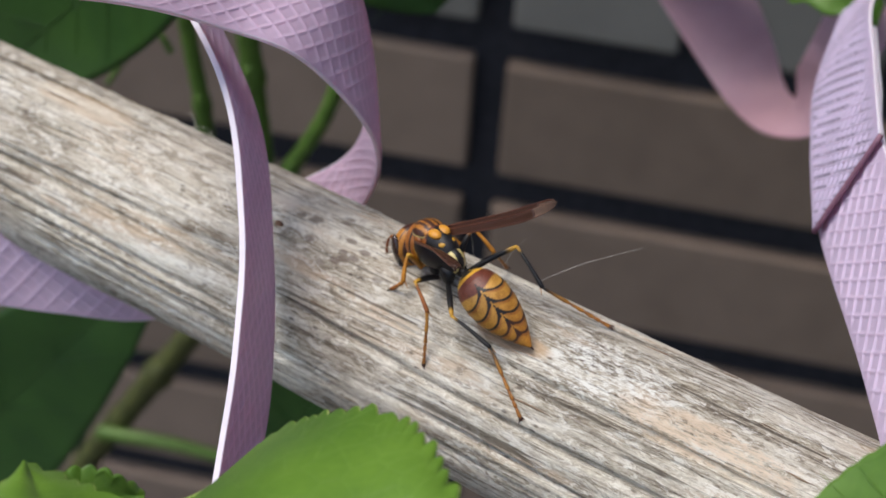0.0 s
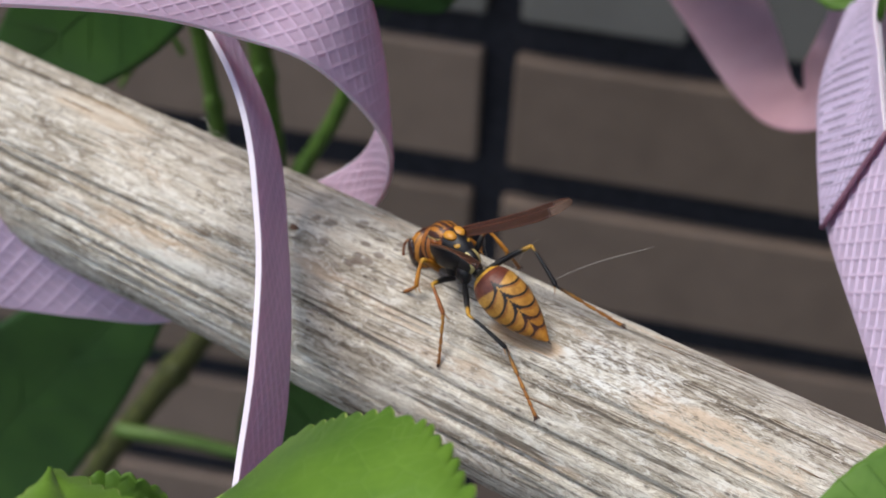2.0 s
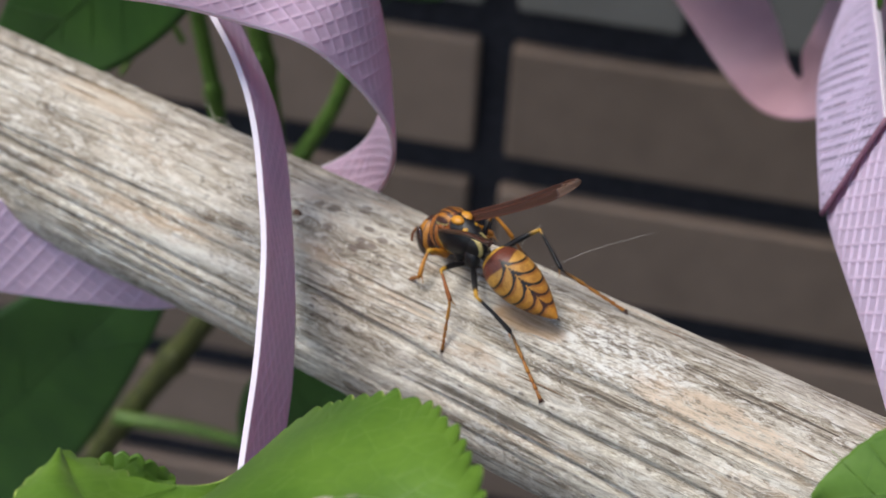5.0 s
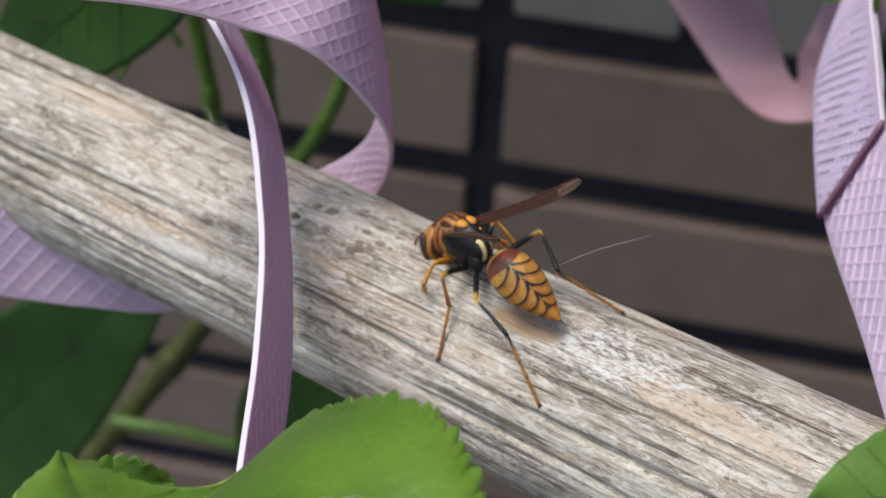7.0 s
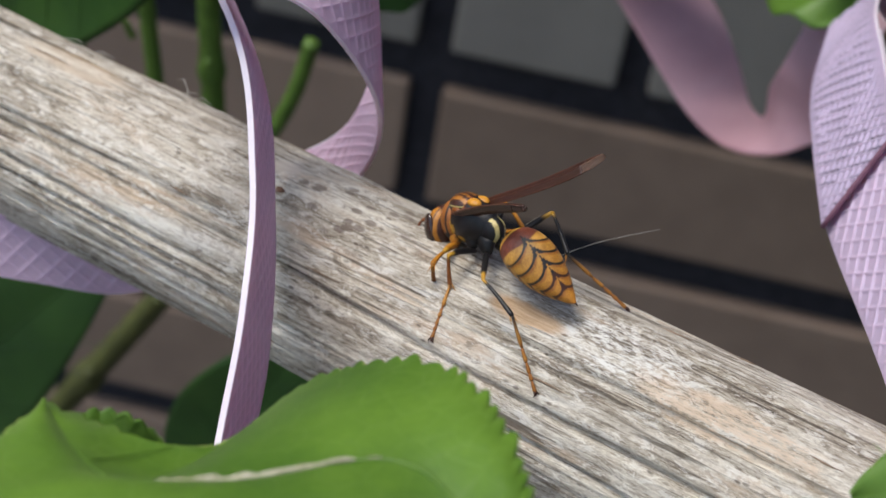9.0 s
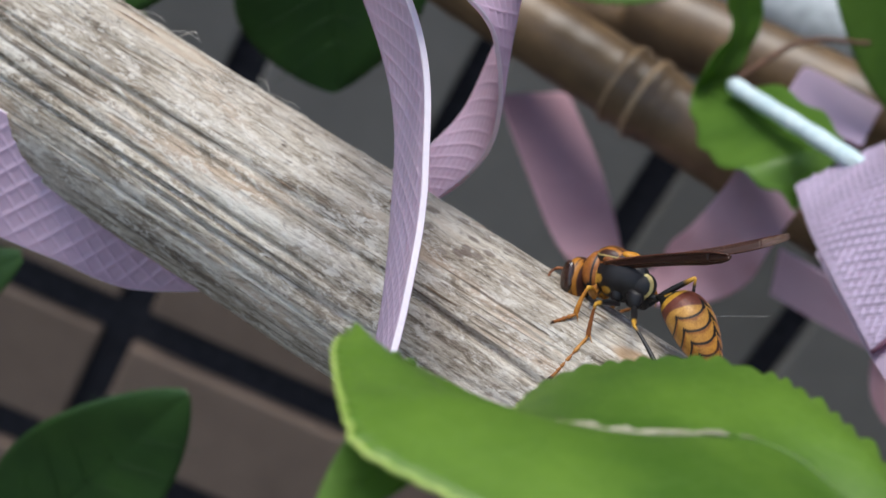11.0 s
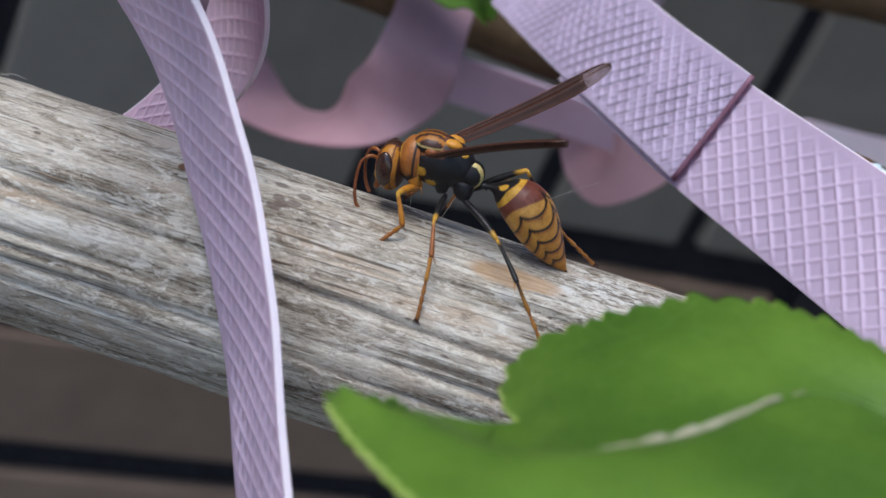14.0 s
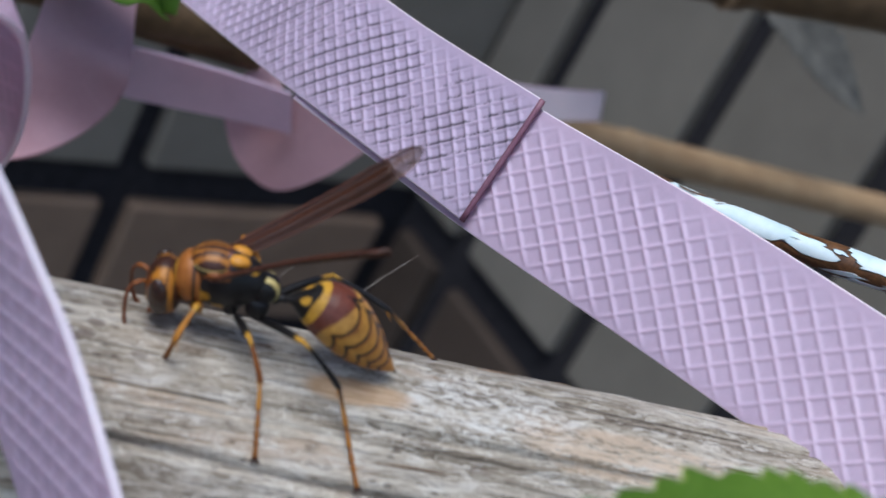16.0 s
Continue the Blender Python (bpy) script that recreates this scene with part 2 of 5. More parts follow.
def strap_material(name, a, b, grime=0.0):
    """Soft plastic strap, faintly mottled and scuffed, a little light coming through."""
    w = Nodes(name, 0.42, 0.45)
    v = w.coords()
    n1 = w.noise(v, 0.9, 3)
    n2 = w.noise(v, 11.0, 5, 0.7)
    f = w.math('ADD', w.math('MULTIPLY', n1, 0.6), w.math('MULTIPLY', n2, 0.4))
    col = w.ramp(f, (0.35, a), (0.65, b))
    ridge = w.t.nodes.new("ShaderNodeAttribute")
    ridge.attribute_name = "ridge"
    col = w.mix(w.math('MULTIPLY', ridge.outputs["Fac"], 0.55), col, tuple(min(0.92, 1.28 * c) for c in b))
    if grime:
        g = w.step(w.noise(v, 7.0, 5, 0.75), 0.58, 0.72)
        col = w.mix(w.math('MULTIPLY', g, grime * 0.4), col, (0.12, 0.095, 0.12))
        crease = w.t.nodes.new("ShaderNodeAttribute")
        crease.attribute_name = "crease"
        worn = w.step(w.noise(v, 1.6, 5, 0.75), 0.40, 0.52)
        col = w.mix(w.math('MULTIPLY', w.math('MULTIPLY', crease.outputs["Fac"], worn), 0.9), col, (0.075, 0.06, 0.085))
    w.color(col)
    w.rough(w.math('ADD', w.math('MULTIPLY', n2, 0.25), 0.30))
    w.bump(n2, 0.12, 0.01)
    glow = w.n("ShaderNodeBsdfTranslucent")
    w.t.links.new(w.mix(1.0, col, (0.95, 0.46, 0.50), 'MULTIPLY'), glow.inputs["Color"])
    mixer = w.n("ShaderNodeMixShader", 0.36, w.b.outputs[0], glow.outputs[0])
    w.t.links.new(mixer.outputs[0], w.o.inputs["Surface"])
    return w.m


STRAP = strap_material("lavender_plastic", (0.590, 0.485, 0.640), (0.680, 0.570, 0.735))
STRAP_ROSE = strap_material("rosy_lavender_plastic", (0.64, 0.485, 0.62), (0.735, 0.575, 0.715))
STRAP_PINK = strap_material("pink_plastic", (0.50, 0.310, 0.365), (0.59, 0.385, 0.445))
STRAP_DIRTY = strap_material("soiled_lavender_plastic", (0.553, 0.47, 0.638), (0.642, 0.555, 0.74), 0.55)
# as a rim, this paleness stands in for sky light on the strap's side
STRAP_EDGE = strap_material("bright_plastic_edge", (0.80, 0.76, 0.84), (0.90, 0.88, 0.93))
STRAP_CUT = strap_material("dirty_cut_plastic", (0.20, 0.085, 0.13), (0.34, 0.17, 0.23))


def leaf_material(name, dark, light, vein, through=0.35, vein_scale=2.2, show=0.22):
    """Leaf: mottled green, finer veins by a cell pattern, light passing through."""
    w = Nodes(name, 0.42, 0.4)
    v = w.coords()
    n1 = w.noise(v, 0.8, 4)
    n2 = w.noise(v, 14.0, 4, 0.7)
    f = w.math('ADD', w.math('MULTIPLY', n1, 0.75), w.math('MULTIPLY', n2, 0.25))
    col = w.ramp(f, (0.36, dark), (0.64, light))
    vor = w.n("ShaderNodeTexVoronoi", v, feature='DISTANCE_TO_EDGE')
    vor.inputs["Scale"].default_value = vein_scale
    line = w.step(vor.outputs["Distance"], 0.035, 0.0)
    col = w.mix(w.math('MULTIPLY', line, show), col, vein)
    w.color(col)
    w.bump(w.math('ADD', w.math('MULTIPLY', line, -0.5), w.math('MULTIPLY', n2, 0.4)), 0.25, 0.03)
    tr = w.n("ShaderNodeBsdfTranslucent")
    w.t.links.new(w.mix(0.5, col, light), tr.inputs["Color"])
    mx = w.n("ShaderNodeMixShader", through)
    w.t.links.new(w.b.outputs[0], mx.inputs[1])
    w.t.links.new(tr.outputs[0], mx.inputs[2])
    w.t.links.new(mx.outputs[0], w.o.inputs["Surface"])
    return w.m


LEAF_FRONT = leaf_material("fresh_leaf", (0.070, 0.158, 0.018), (0.145, 0.270, 0.032), (0.24, 0.40, 0.09), vein_scale=3.4, show=0.15)
LEAF_VEIN = speckled("leaf_vein", (0.12, 0.22, 0.045), (0.21, 0.33, 0.085), 0.5, 5.0, 0.2)
LEAF_RIM = speckled("leaf_edge", (0.20, 0.32, 0.045), (0.38, 0.47, 0.12), 0.5, 4.0, 0.2)
LEAF_MID = leaf_material("green_leaf", (0.085, 0.190, 0.026), (0.155, 0.300, 0.044), (0.17, 0.30, 0.07), 0.5)
# green for leaves behind and below the pole, with their shade painted in
LEAF_SHADED = leaf_material("shaded_leaf", (0.016, 0.055, 0.010), (0.030, 0.085, 0.014), (0.05, 0.11, 0.025), 0.15, 2.2, 0.06)
STEM = speckled("green_stem", (0.045, 0.095, 0.012), (0.092, 0.170, 0.026), 0.5, 2.5)
STEM_BROWN = speckled("brown_stem", (0.03, 0.035, 0.010), (0.075, 0.085, 0.02), 0.6, 2.5)
SCAR = speckled("dry_scar", (0.16, 0.17, 0.07), (0.44, 0.40, 0.31), 0.75, 6.0, 0.5)
BAMBOO = speckled("brown_bamboo", (0.066, 0.041, 0.020), (0.165, 0.105, 0.052), 0.42, 1.2, 0.15, 0.5)
BAMBOO_PALE = speckled("pale_bamboo", (0.28, 0.18, 0.10), (0.42, 0.30, 0.18), 0.45, 1.5, 0.15)
LICHEN = speckled("grey_lichen", (0.22, 0.25, 0.26), (0.46, 0.50, 0.52), 0.85, 3.0, 0.4)
TWIG = speckled("dry_twig", (0.07, 0.035, 0.02), (0.16, 0.08, 0.045), 0.7, 4.0, 0.4)
DRY_LEAF = speckled("dead_leaf", (0.05, 0.055, 0.055), (0.16, 0.16, 0.15), 0.8, 2.0, 0.4)
BARK = speckled("brown_bark", (0.10, 0.065, 0.040), (0.26, 0.18, 0.12), 0.8, 6.0, 0.5)
SPLINTER = speckled("raised_splinter", (0.30, 0.265, 0.22), (0.52, 0.48, 0.42), 0.85, 9.0, 0.5, 0.2)
FIBRE = speckled("plant_fibre", (0.40, 0.37, 0.31), (0.62, 0.58, 0.50), 0.7, 5.0, 0.1)


def peeling_material():
    """Pale blue plastic skin of a garden stake, split open over rusty steel."""
    w = Nodes("peeling_stake", 0.4, 0.45)
    v = w.coords(0.55, 1, 1)
    n1 = w.noise(v, 2.4, 3, 0.5, 0.8)
    far = w.n("ShaderNodeSeparateXYZ", w.n("ShaderNodeTexCoord").outputs["Object"]).outputs[0]
    worn = w.step(far, 0.045, 0.075)
    gap = w.math('MULTIPLY', w.step(n1, 0.51, 0.53), worn)
    rust = w.ramp(w.noise(w.coords(), 9, 5, 0.7), (0.35, (0.045, 0.022, 0.010)), (0.65, (0.16, 0.075, 0.03)))
    skin = w.ramp(w.noise(w.coords(), 3, 4), (0.35, (0.50, 0.64, 0.68)), (0.65, (0.66, 0.78, 0.80)))
    w.color(w.mix(gap, skin, rust))
    w.bump(w.math('SUBTRACT', 1.0, gap), 0.9, 0.05)
    return w.m


STAKE = peeling_material()

# ---- setting: two tiled walls that meet in a corner, ground below ----
WALL_Y, WALL_X, EDGE_Z = 35.0, 35.2, -22.0
COURSE, SOLDIER, STRETCHER = 6.5, 6.63, 26.6


def slab(a, b):
    bm = bmesh.new()
    g = bmesh.ops.create_cube(bm, size=1)
    bmesh.ops.scale(bm, vec=[q - p for p, q in zip(a, b)], verts=g["verts"])
    bmesh.ops.translate(bm, vec=[(q + p) / 2 for p, q in zip(a, b)], verts=g["verts"])
    return bm


wall_back = tagged(part("wall_back", slab((-120, WALL_Y + 0.55, -110), (WALL_X + 6, WALL_Y + 8, 45)), MORTAR, smooth=False),
                   "wall of brown and grey tiles with wide black joints", "wall", kind="structure")
wall_side = tagged(part("wall_side", slab((WALL_X + 0.55, -70, -110), (WALL_X + 8, WALL_Y + 0.5, 45)), MORTAR, smooth=False),
                   "return wall of grey tiles and brown tiles darkened for shade, with black joints", "wall", kind="structure")
ground = tagged(part("ground", slab((-3000, -3000, -118), (3000, 3000, -110)), GROUND, smooth=False),
                "unseen ground below the wall, kept dark to cut bounced light", "ground", kind="structure")


def tile_mesh(w, h, seed):
    """A tile in its own plane, 1.4 thick, with a worn bevel and slightly uneven corners."""
    rnd = random.Random(seed)
    bm = slab((0, 0, 0), (w, 1.4, h))
    for v in bm.verts:
        v.co += Vector((rnd.uniform(-.05, .05), rnd.uniform(-.04, .04), rnd.uniform(-.05, .05)))
    bmesh.ops.bevel(bm, geom=list(bm.edges), offset=0.16, segments=2, affect='EDGES', profile=0.6)
    me = bpy.data.meshes.new("brick")
    bmesh.ops.scale(bm, vec=(CM, CM, CM), verts=bm.verts)
    bm.to_mesh(me)
    bm.free()
    return me


# BED is wider than JOINT: the shadow along each course is built into it
JOINT, BED = 1.15, 1.65
STRETCHERS = [tile_mesh(STRETCHER - JOINT, COURSE - BED, k) for k in range(4)]
SOLDIERS = [tile_mesh(SOLDIER - JOINT, 21.5, 10 + k) for k in range(4)]
CUT_SOLDIER = tile_mesh(2.55, 21.5, 31)
CUT_SOLDIER.materials.append(GREY_TILE)
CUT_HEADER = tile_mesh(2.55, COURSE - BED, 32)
CUT_HEADER.materials.append(SHADE_TILE)
HEADERS = [tile_mesh(11.0, COURSE - BED, 20 + k) for k in range(3)]
SHADE_STRETCHERS = [tile_mesh(STRETCHER - JOINT, COURSE - BED, 40 + k) for k in range(3)]
for me in SHADE_STRETCHERS:
    me.materials.append(SHADE_TILE)
for me in STRETCHERS + HEADERS:
    me.materials.append(BROWN_TILE)
for me in SOLDIERS:
    me.materials.append(GREY_TILE)


def brick(me, wall, m):
    ob = new("brick", me)
    ob.parent = wall
    ob.matrix_basis = m
    return ob


def lay_walls():
    rnd = random.Random(5)
    for k in range(-9, 6):
        brick(SOLDIERS[k % 4], wall_back, pose((-3.6 + SOLDIER * k + JOINT / 2) * CM, WALL_Y * CM, (EDGE_Z + BED / 2) * CM, rnd.uniform(-.3, .3), 0, rnd.uniform(-.3, .3)))
    for r in range(6):
        for k in range(-2, 1):
            brick(STRETCHERS[(r + k) % 4], wall_back, pose((-3.6 + STRETCHER * k + JOINT / 2) * CM, WALL_Y * CM, (EDGE_Z - COURSE * (r + 1) + BED / 2) * CM, rnd.uniform(-.4, .4), 0, rnd.uniform(-.2, .2)))
        brick(HEADERS[r % 3], wall_back, pose((-3.6 + STRETCHER + JOINT / 2) * CM, WALL_Y * CM, (EDGE_Z - COURSE * (r + 1) + BED / 2) * CM))
    for k in range(12):
        brick(SOLDIERS[k % 4], wall_side, pose(WALL_X * CM, (31.6 - SOLDIER * k - JOINT / 2) * CM, (EDGE_Z + BED / 2) * CM, 0, 0, -90))
    brick(CUT_SOLDIER, wall_side, pose(WALL_X * CM, (31.6 + JOINT / 2 + 2.55) * CM, (EDGE_Z + BED / 2) * CM, 0, 0, -90))
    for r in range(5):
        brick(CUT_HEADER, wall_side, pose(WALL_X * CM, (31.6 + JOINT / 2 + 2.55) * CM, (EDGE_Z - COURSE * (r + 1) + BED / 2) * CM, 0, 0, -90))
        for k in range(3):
            brick(SHADE_STRETCHERS[(r + k) % 3], wall_side, pose(WALL_X * CM, (31.6 - STRETCHER * k - JOINT / 2) * CM, (EDGE_Z - COURSE * (r + 1) + BED / 2) * CM, 0, 0, -90))


# ---- the weathered pole ----
AXIS = np.array([1.0, -0.486, 0.13])
AXIS = AXIS / np.linalg.norm(AXIS)
POLE_C, POLE_R = np.array([0.0, 1.013, -0.756]), 1.16
UPR = unit(np.array([0.0, 0.0, 1.0]) - AXIS * AXIS[2])
SIDE = np.cross(UPR, AXIS)
POLE_M = Matrix(((AXIS[0], SIDE[0], UPR[0], POLE_C[0] * CM), (AXIS[1], SIDE[1], UPR[1], POLE_C[1] * CM), (AXIS[2], SIDE[2], UPR[2], POLE_C[2] * CM), (0, 0, 0, 1)))


def to_pole(p):
    q = POLE_M.inverted() @ Vector([x * CM for x in p])
    return [x / CM for x in q]


GNAWED = (1.27, -0.30, 1.12)
WOOD = wood_material()


def pole_radius(x, th):
    """Radius with long fibres, grooves and shallow hollows."""
    c, s = math.cos(th), math.sin(th)
    r = POLE_R + 0.035 * noise.noise((x * 0.25, c * 1.3, s * 1.3))
    r += 0.016 * noise.noise((x * 0.35 + 9, c * 7, s * 7)) + 0.011 * noise.noise((x * 0.6, c * 17 + 3, s * 17))
    g = noise.noise((x * 0.16 + 40, c * 9, s * 9 + 11))
    if g > 0.28:
        r -= min(0.09, (g - 0.28) * 0.30)
    # one long open split and two lesser ones beside it
    for th0, deep, wide in ((2.52, 0.110, 0.042), (2.86, 0.080, 0.032), (2.20, 0.042, 0.022), (3.08, 0.060, 0.030)):
        mid = th0 + 0.020 * x * (1 if th0 > 2.4 else 0.4) + 0.05 * noise.noise((x * 0.35, th0 * 5, 0.0))
        d = (th - mid) / wide
        if abs(d) < 3:
            r -= deep * math.exp(-d * d) * min(1.0, max(0.0, 0.6 + 1.3 * noise.noise((x * 0.30 + 7, th0 * 9, 2.0))))
    return r


def weathered_pole():
    # finer steps on the weathered upper side
    ths = np.r_[np.linspace(0.1, 3.4, 250), np.linspace(3.42, 2 * math.pi + 0.08, 70)]
    nt = len(ths)
    xs = np.r_[np.linspace(-48, -11.6, 50), np.linspace(-11.5, 11.5, 560), np.linspace(11.6, 34, 40)]
    nx = len(xs)
    verts, faces = [], []
    for x in xs:
        for th in ths:
            r = pole_radius(x, th)
            verts.append((x, r * math.cos(th), r * math.sin(th)))
    for i in range(nx - 1):
        for j in range(nt):
            jj = (j + 1) % nt
            faces.append((i * nt + j, (i + 1) * nt + j, (i + 1) * nt + jj, i * nt + jj))
    faces.append(tuple(range(nt)))
    faces.append(tuple((nx - 1) * nt + j for j in reversed(range(nt))))
    ob = add_mesh("wooden_pole", verts, faces, WOOD)
    ob.matrix_basis = POLE_M
    tagged(ob, "weathered grey wooden garden pole with split fibres and bare patches", "pole")
    # loose fibres that lift off the surface
    rnd = random.Random(3)
    for x0, n, th0 in ((-4.0, 4, 1.55), (-3.0, 5, 1.62), (-2.0, 3, 1.5), (-4.6, 3, 0.9), (-6.0, 4, 1.3)):
        for _ in range(n):
            x, th = x0 + rnd.uniform(-.5, .5), th0 + rnd.uniform(-.3, .3)
            r, k = POLE_R - 0.02, rnd.uniform(-1, 1)
            pts, hgt = [], rnd.uniform(0.04, 0.22)
            for s in np.linspace(0, 1, 7):
                rr = r + hgt * math.sin(s * 2.2)
                a = th + 0.12 * s * k
                pts.append((x + s * rnd.uniform(0.3, 0.42) * (1 if k > -.4 else -1), rr * math.cos(a), rr * math.sin(a)))
            v, f = tube(pts, np.linspace(0.0045, 0.002, 7), 5)
            add_mesh("fibre", v, f, FIBRE, ob)
    for p in (((0.25, 1.55, 0.20), (0.18, 1.62, 0.55), (0.10, 1.62, 0.80)), ((0.55, 1.45, 0.20), (0.66, 1.52, 0.55), (0.80, 1.50, 0.78)), ((1.0, 1.05, 0.60), (1.45, 1.25, 0.80), (2.05, 1.50, 0.95))):
        q = [to_pole(a) for a in p]
        v, f = tube(spline(q, 8), np.linspace(0.0020, 0.0012, 8), 5)
        add_mesh("fibre", v, f, FIBRE, ob)
    kx, ky, kz = (-2.01, -0.27, 1.13)
    add_mesh("knot", *blob((kx, ky, kz), (0.06, 0.035, 0.05), 8, 12), TWIG, ob, "small dark knot")
    rnd = random.Random(12)
    for _ in range(70):
        x, th = rnd.uniform(-7.5, 7.0), rnd.uniform(0.2, 2.4)
        l, k = rnd.uniform(0.15, 0.70), rnd.uniform(0.006, 0.015)
        pts = []
        for s in np.linspace(0, 1, 8):
            a = th + 0.004 * math.sin(s * 5 + x)
            r = pole_radius(x + l * s, a) + 0.002 + 0.006 * s * s
            pts.append((x + l * s, r * math.cos(a), r * math.sin(a)))
        add_mesh("flake", *tube(pts, k * np.sin(np.pi * np.linspace(0.06, 0.97, 8)), 6), SPLINTER if rnd.random() < 0.7 else BARK, ob)
    return ob


# ---- straps ----
def strap(edge_a, edge_b, material, relief=0.0, thick=0.055, label="", per_cm=58, across=84, pitch=0.182, edge=None, cross=0.85, margin=0.10):
    """A flat strap between two edge curves: top and under face with embossed lattice, and a pale rim."""
    a, la = even(edge_a, 400)
    b, lb = even(edge_b, 400)
    length = (la + lb) / 2
    n = max(24, int(length * per_cm)) if relief else max(40, int(length * 9))
    m = across if relief else 8
    a, _ = even(edge_a, n)
    b, _ = even(edge_b, n)
    u = np.linspace(0, 1, m + 1)
    grid = a[:, None] * (1 - u)[None, :, None] + b[:, None] * u[None, :, None]
    width = np.linalg.norm(a - b, axis=1).mean()
    tan = unit(np.gradient(grid, axis=0))
    nor = unit(np.cross(tan, np.broadcast_to((b - a)[:, None], grid.shape)))
    h = np.zeros(grid.shape[:2])
    if relief:
        s = np.linspace(0, length, n)[:, None]
        w = (u * width)[None, :]
        p = (s * 0.66 + w * 0.75) / pitch
        q = (s * 0.62 - w * 0.78) / pitch
        worn = 0.84 + 0.16 * np.sin(s * 2.9 + w * 2.2 + 0.6) * np.sin(w * 4.7 - s * 1.3)
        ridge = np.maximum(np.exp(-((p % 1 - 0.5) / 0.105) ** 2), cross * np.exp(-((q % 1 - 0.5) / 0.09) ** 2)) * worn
        fade = np.clip(w / 0.12, 0, 1) * np.clip((width - w - 0.04) / margin, 0, 1)
        h = relief * ridge * fade
    top = grid + nor * (thick / 2 + h)[..., None]
    low = grid - nor * (thick / 2 + h)[..., None]
    verts = np.vstack([top.reshape(-1, 3), low.reshape(-1, 3)])
    o, c = n * (m + 1), m + 1
    faces = []
    for i in range(n - 1):
        for j in range(m):
            k = i * c + j
            faces.append((k, k + 1, k + c + 1, k + c))
            faces.append((o + k, o + k + c, o + k + c + 1, o + k + 1))
    for j in range(m):
        k = (n - 1) * c + j
        faces.append((j, o + j, o + j + 1, j + 1))
        faces.append((k, k + 1, o + k + 1, o + k))
    ob = add_mesh("plastic_strap", verts.tolist(), faces, material)
    if relief:
        dirt = (np.exp(-((q % 1 - 0.30) / 0.12) ** 2) + 0.35 * np.exp(-((p % 1 - 0.30) / 0.07) ** 2)) * fade
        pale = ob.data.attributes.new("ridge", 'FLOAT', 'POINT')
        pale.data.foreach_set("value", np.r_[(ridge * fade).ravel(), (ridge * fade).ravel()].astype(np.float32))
        layer = ob.data.attributes.new("crease", 'FLOAT', 'POINT')
        layer.data.foreach_set("value", np.clip(np.r_[dirt.ravel(), np.zeros(dirt.size)], 0, 1).astype(np.float32))
    tagged(ob, label, "strap", "plastic straps wound on the poles")
    for j, side in ((0, a - b), (m, b - a)):
        out = unit(side) * 0.012
        rim = np.vstack([top[:, j], top[:, j] + out - nor[:, j] * 0.008, low[:, j] + out + nor[:, j] * 0.008, low[:, j]])
        rf = [(r * n + i, r * n + i + 1, (r + 1) * n + i + 1, (r + 1) * n + i) for r in range(3) for i in range(n - 1)]
        add_mesh("rim", rim.tolist(), rf, edge or STRAP_EDGE, ob, "rim of the strap, sky light painted in where pale", smooth=False)
    return ob, a, b


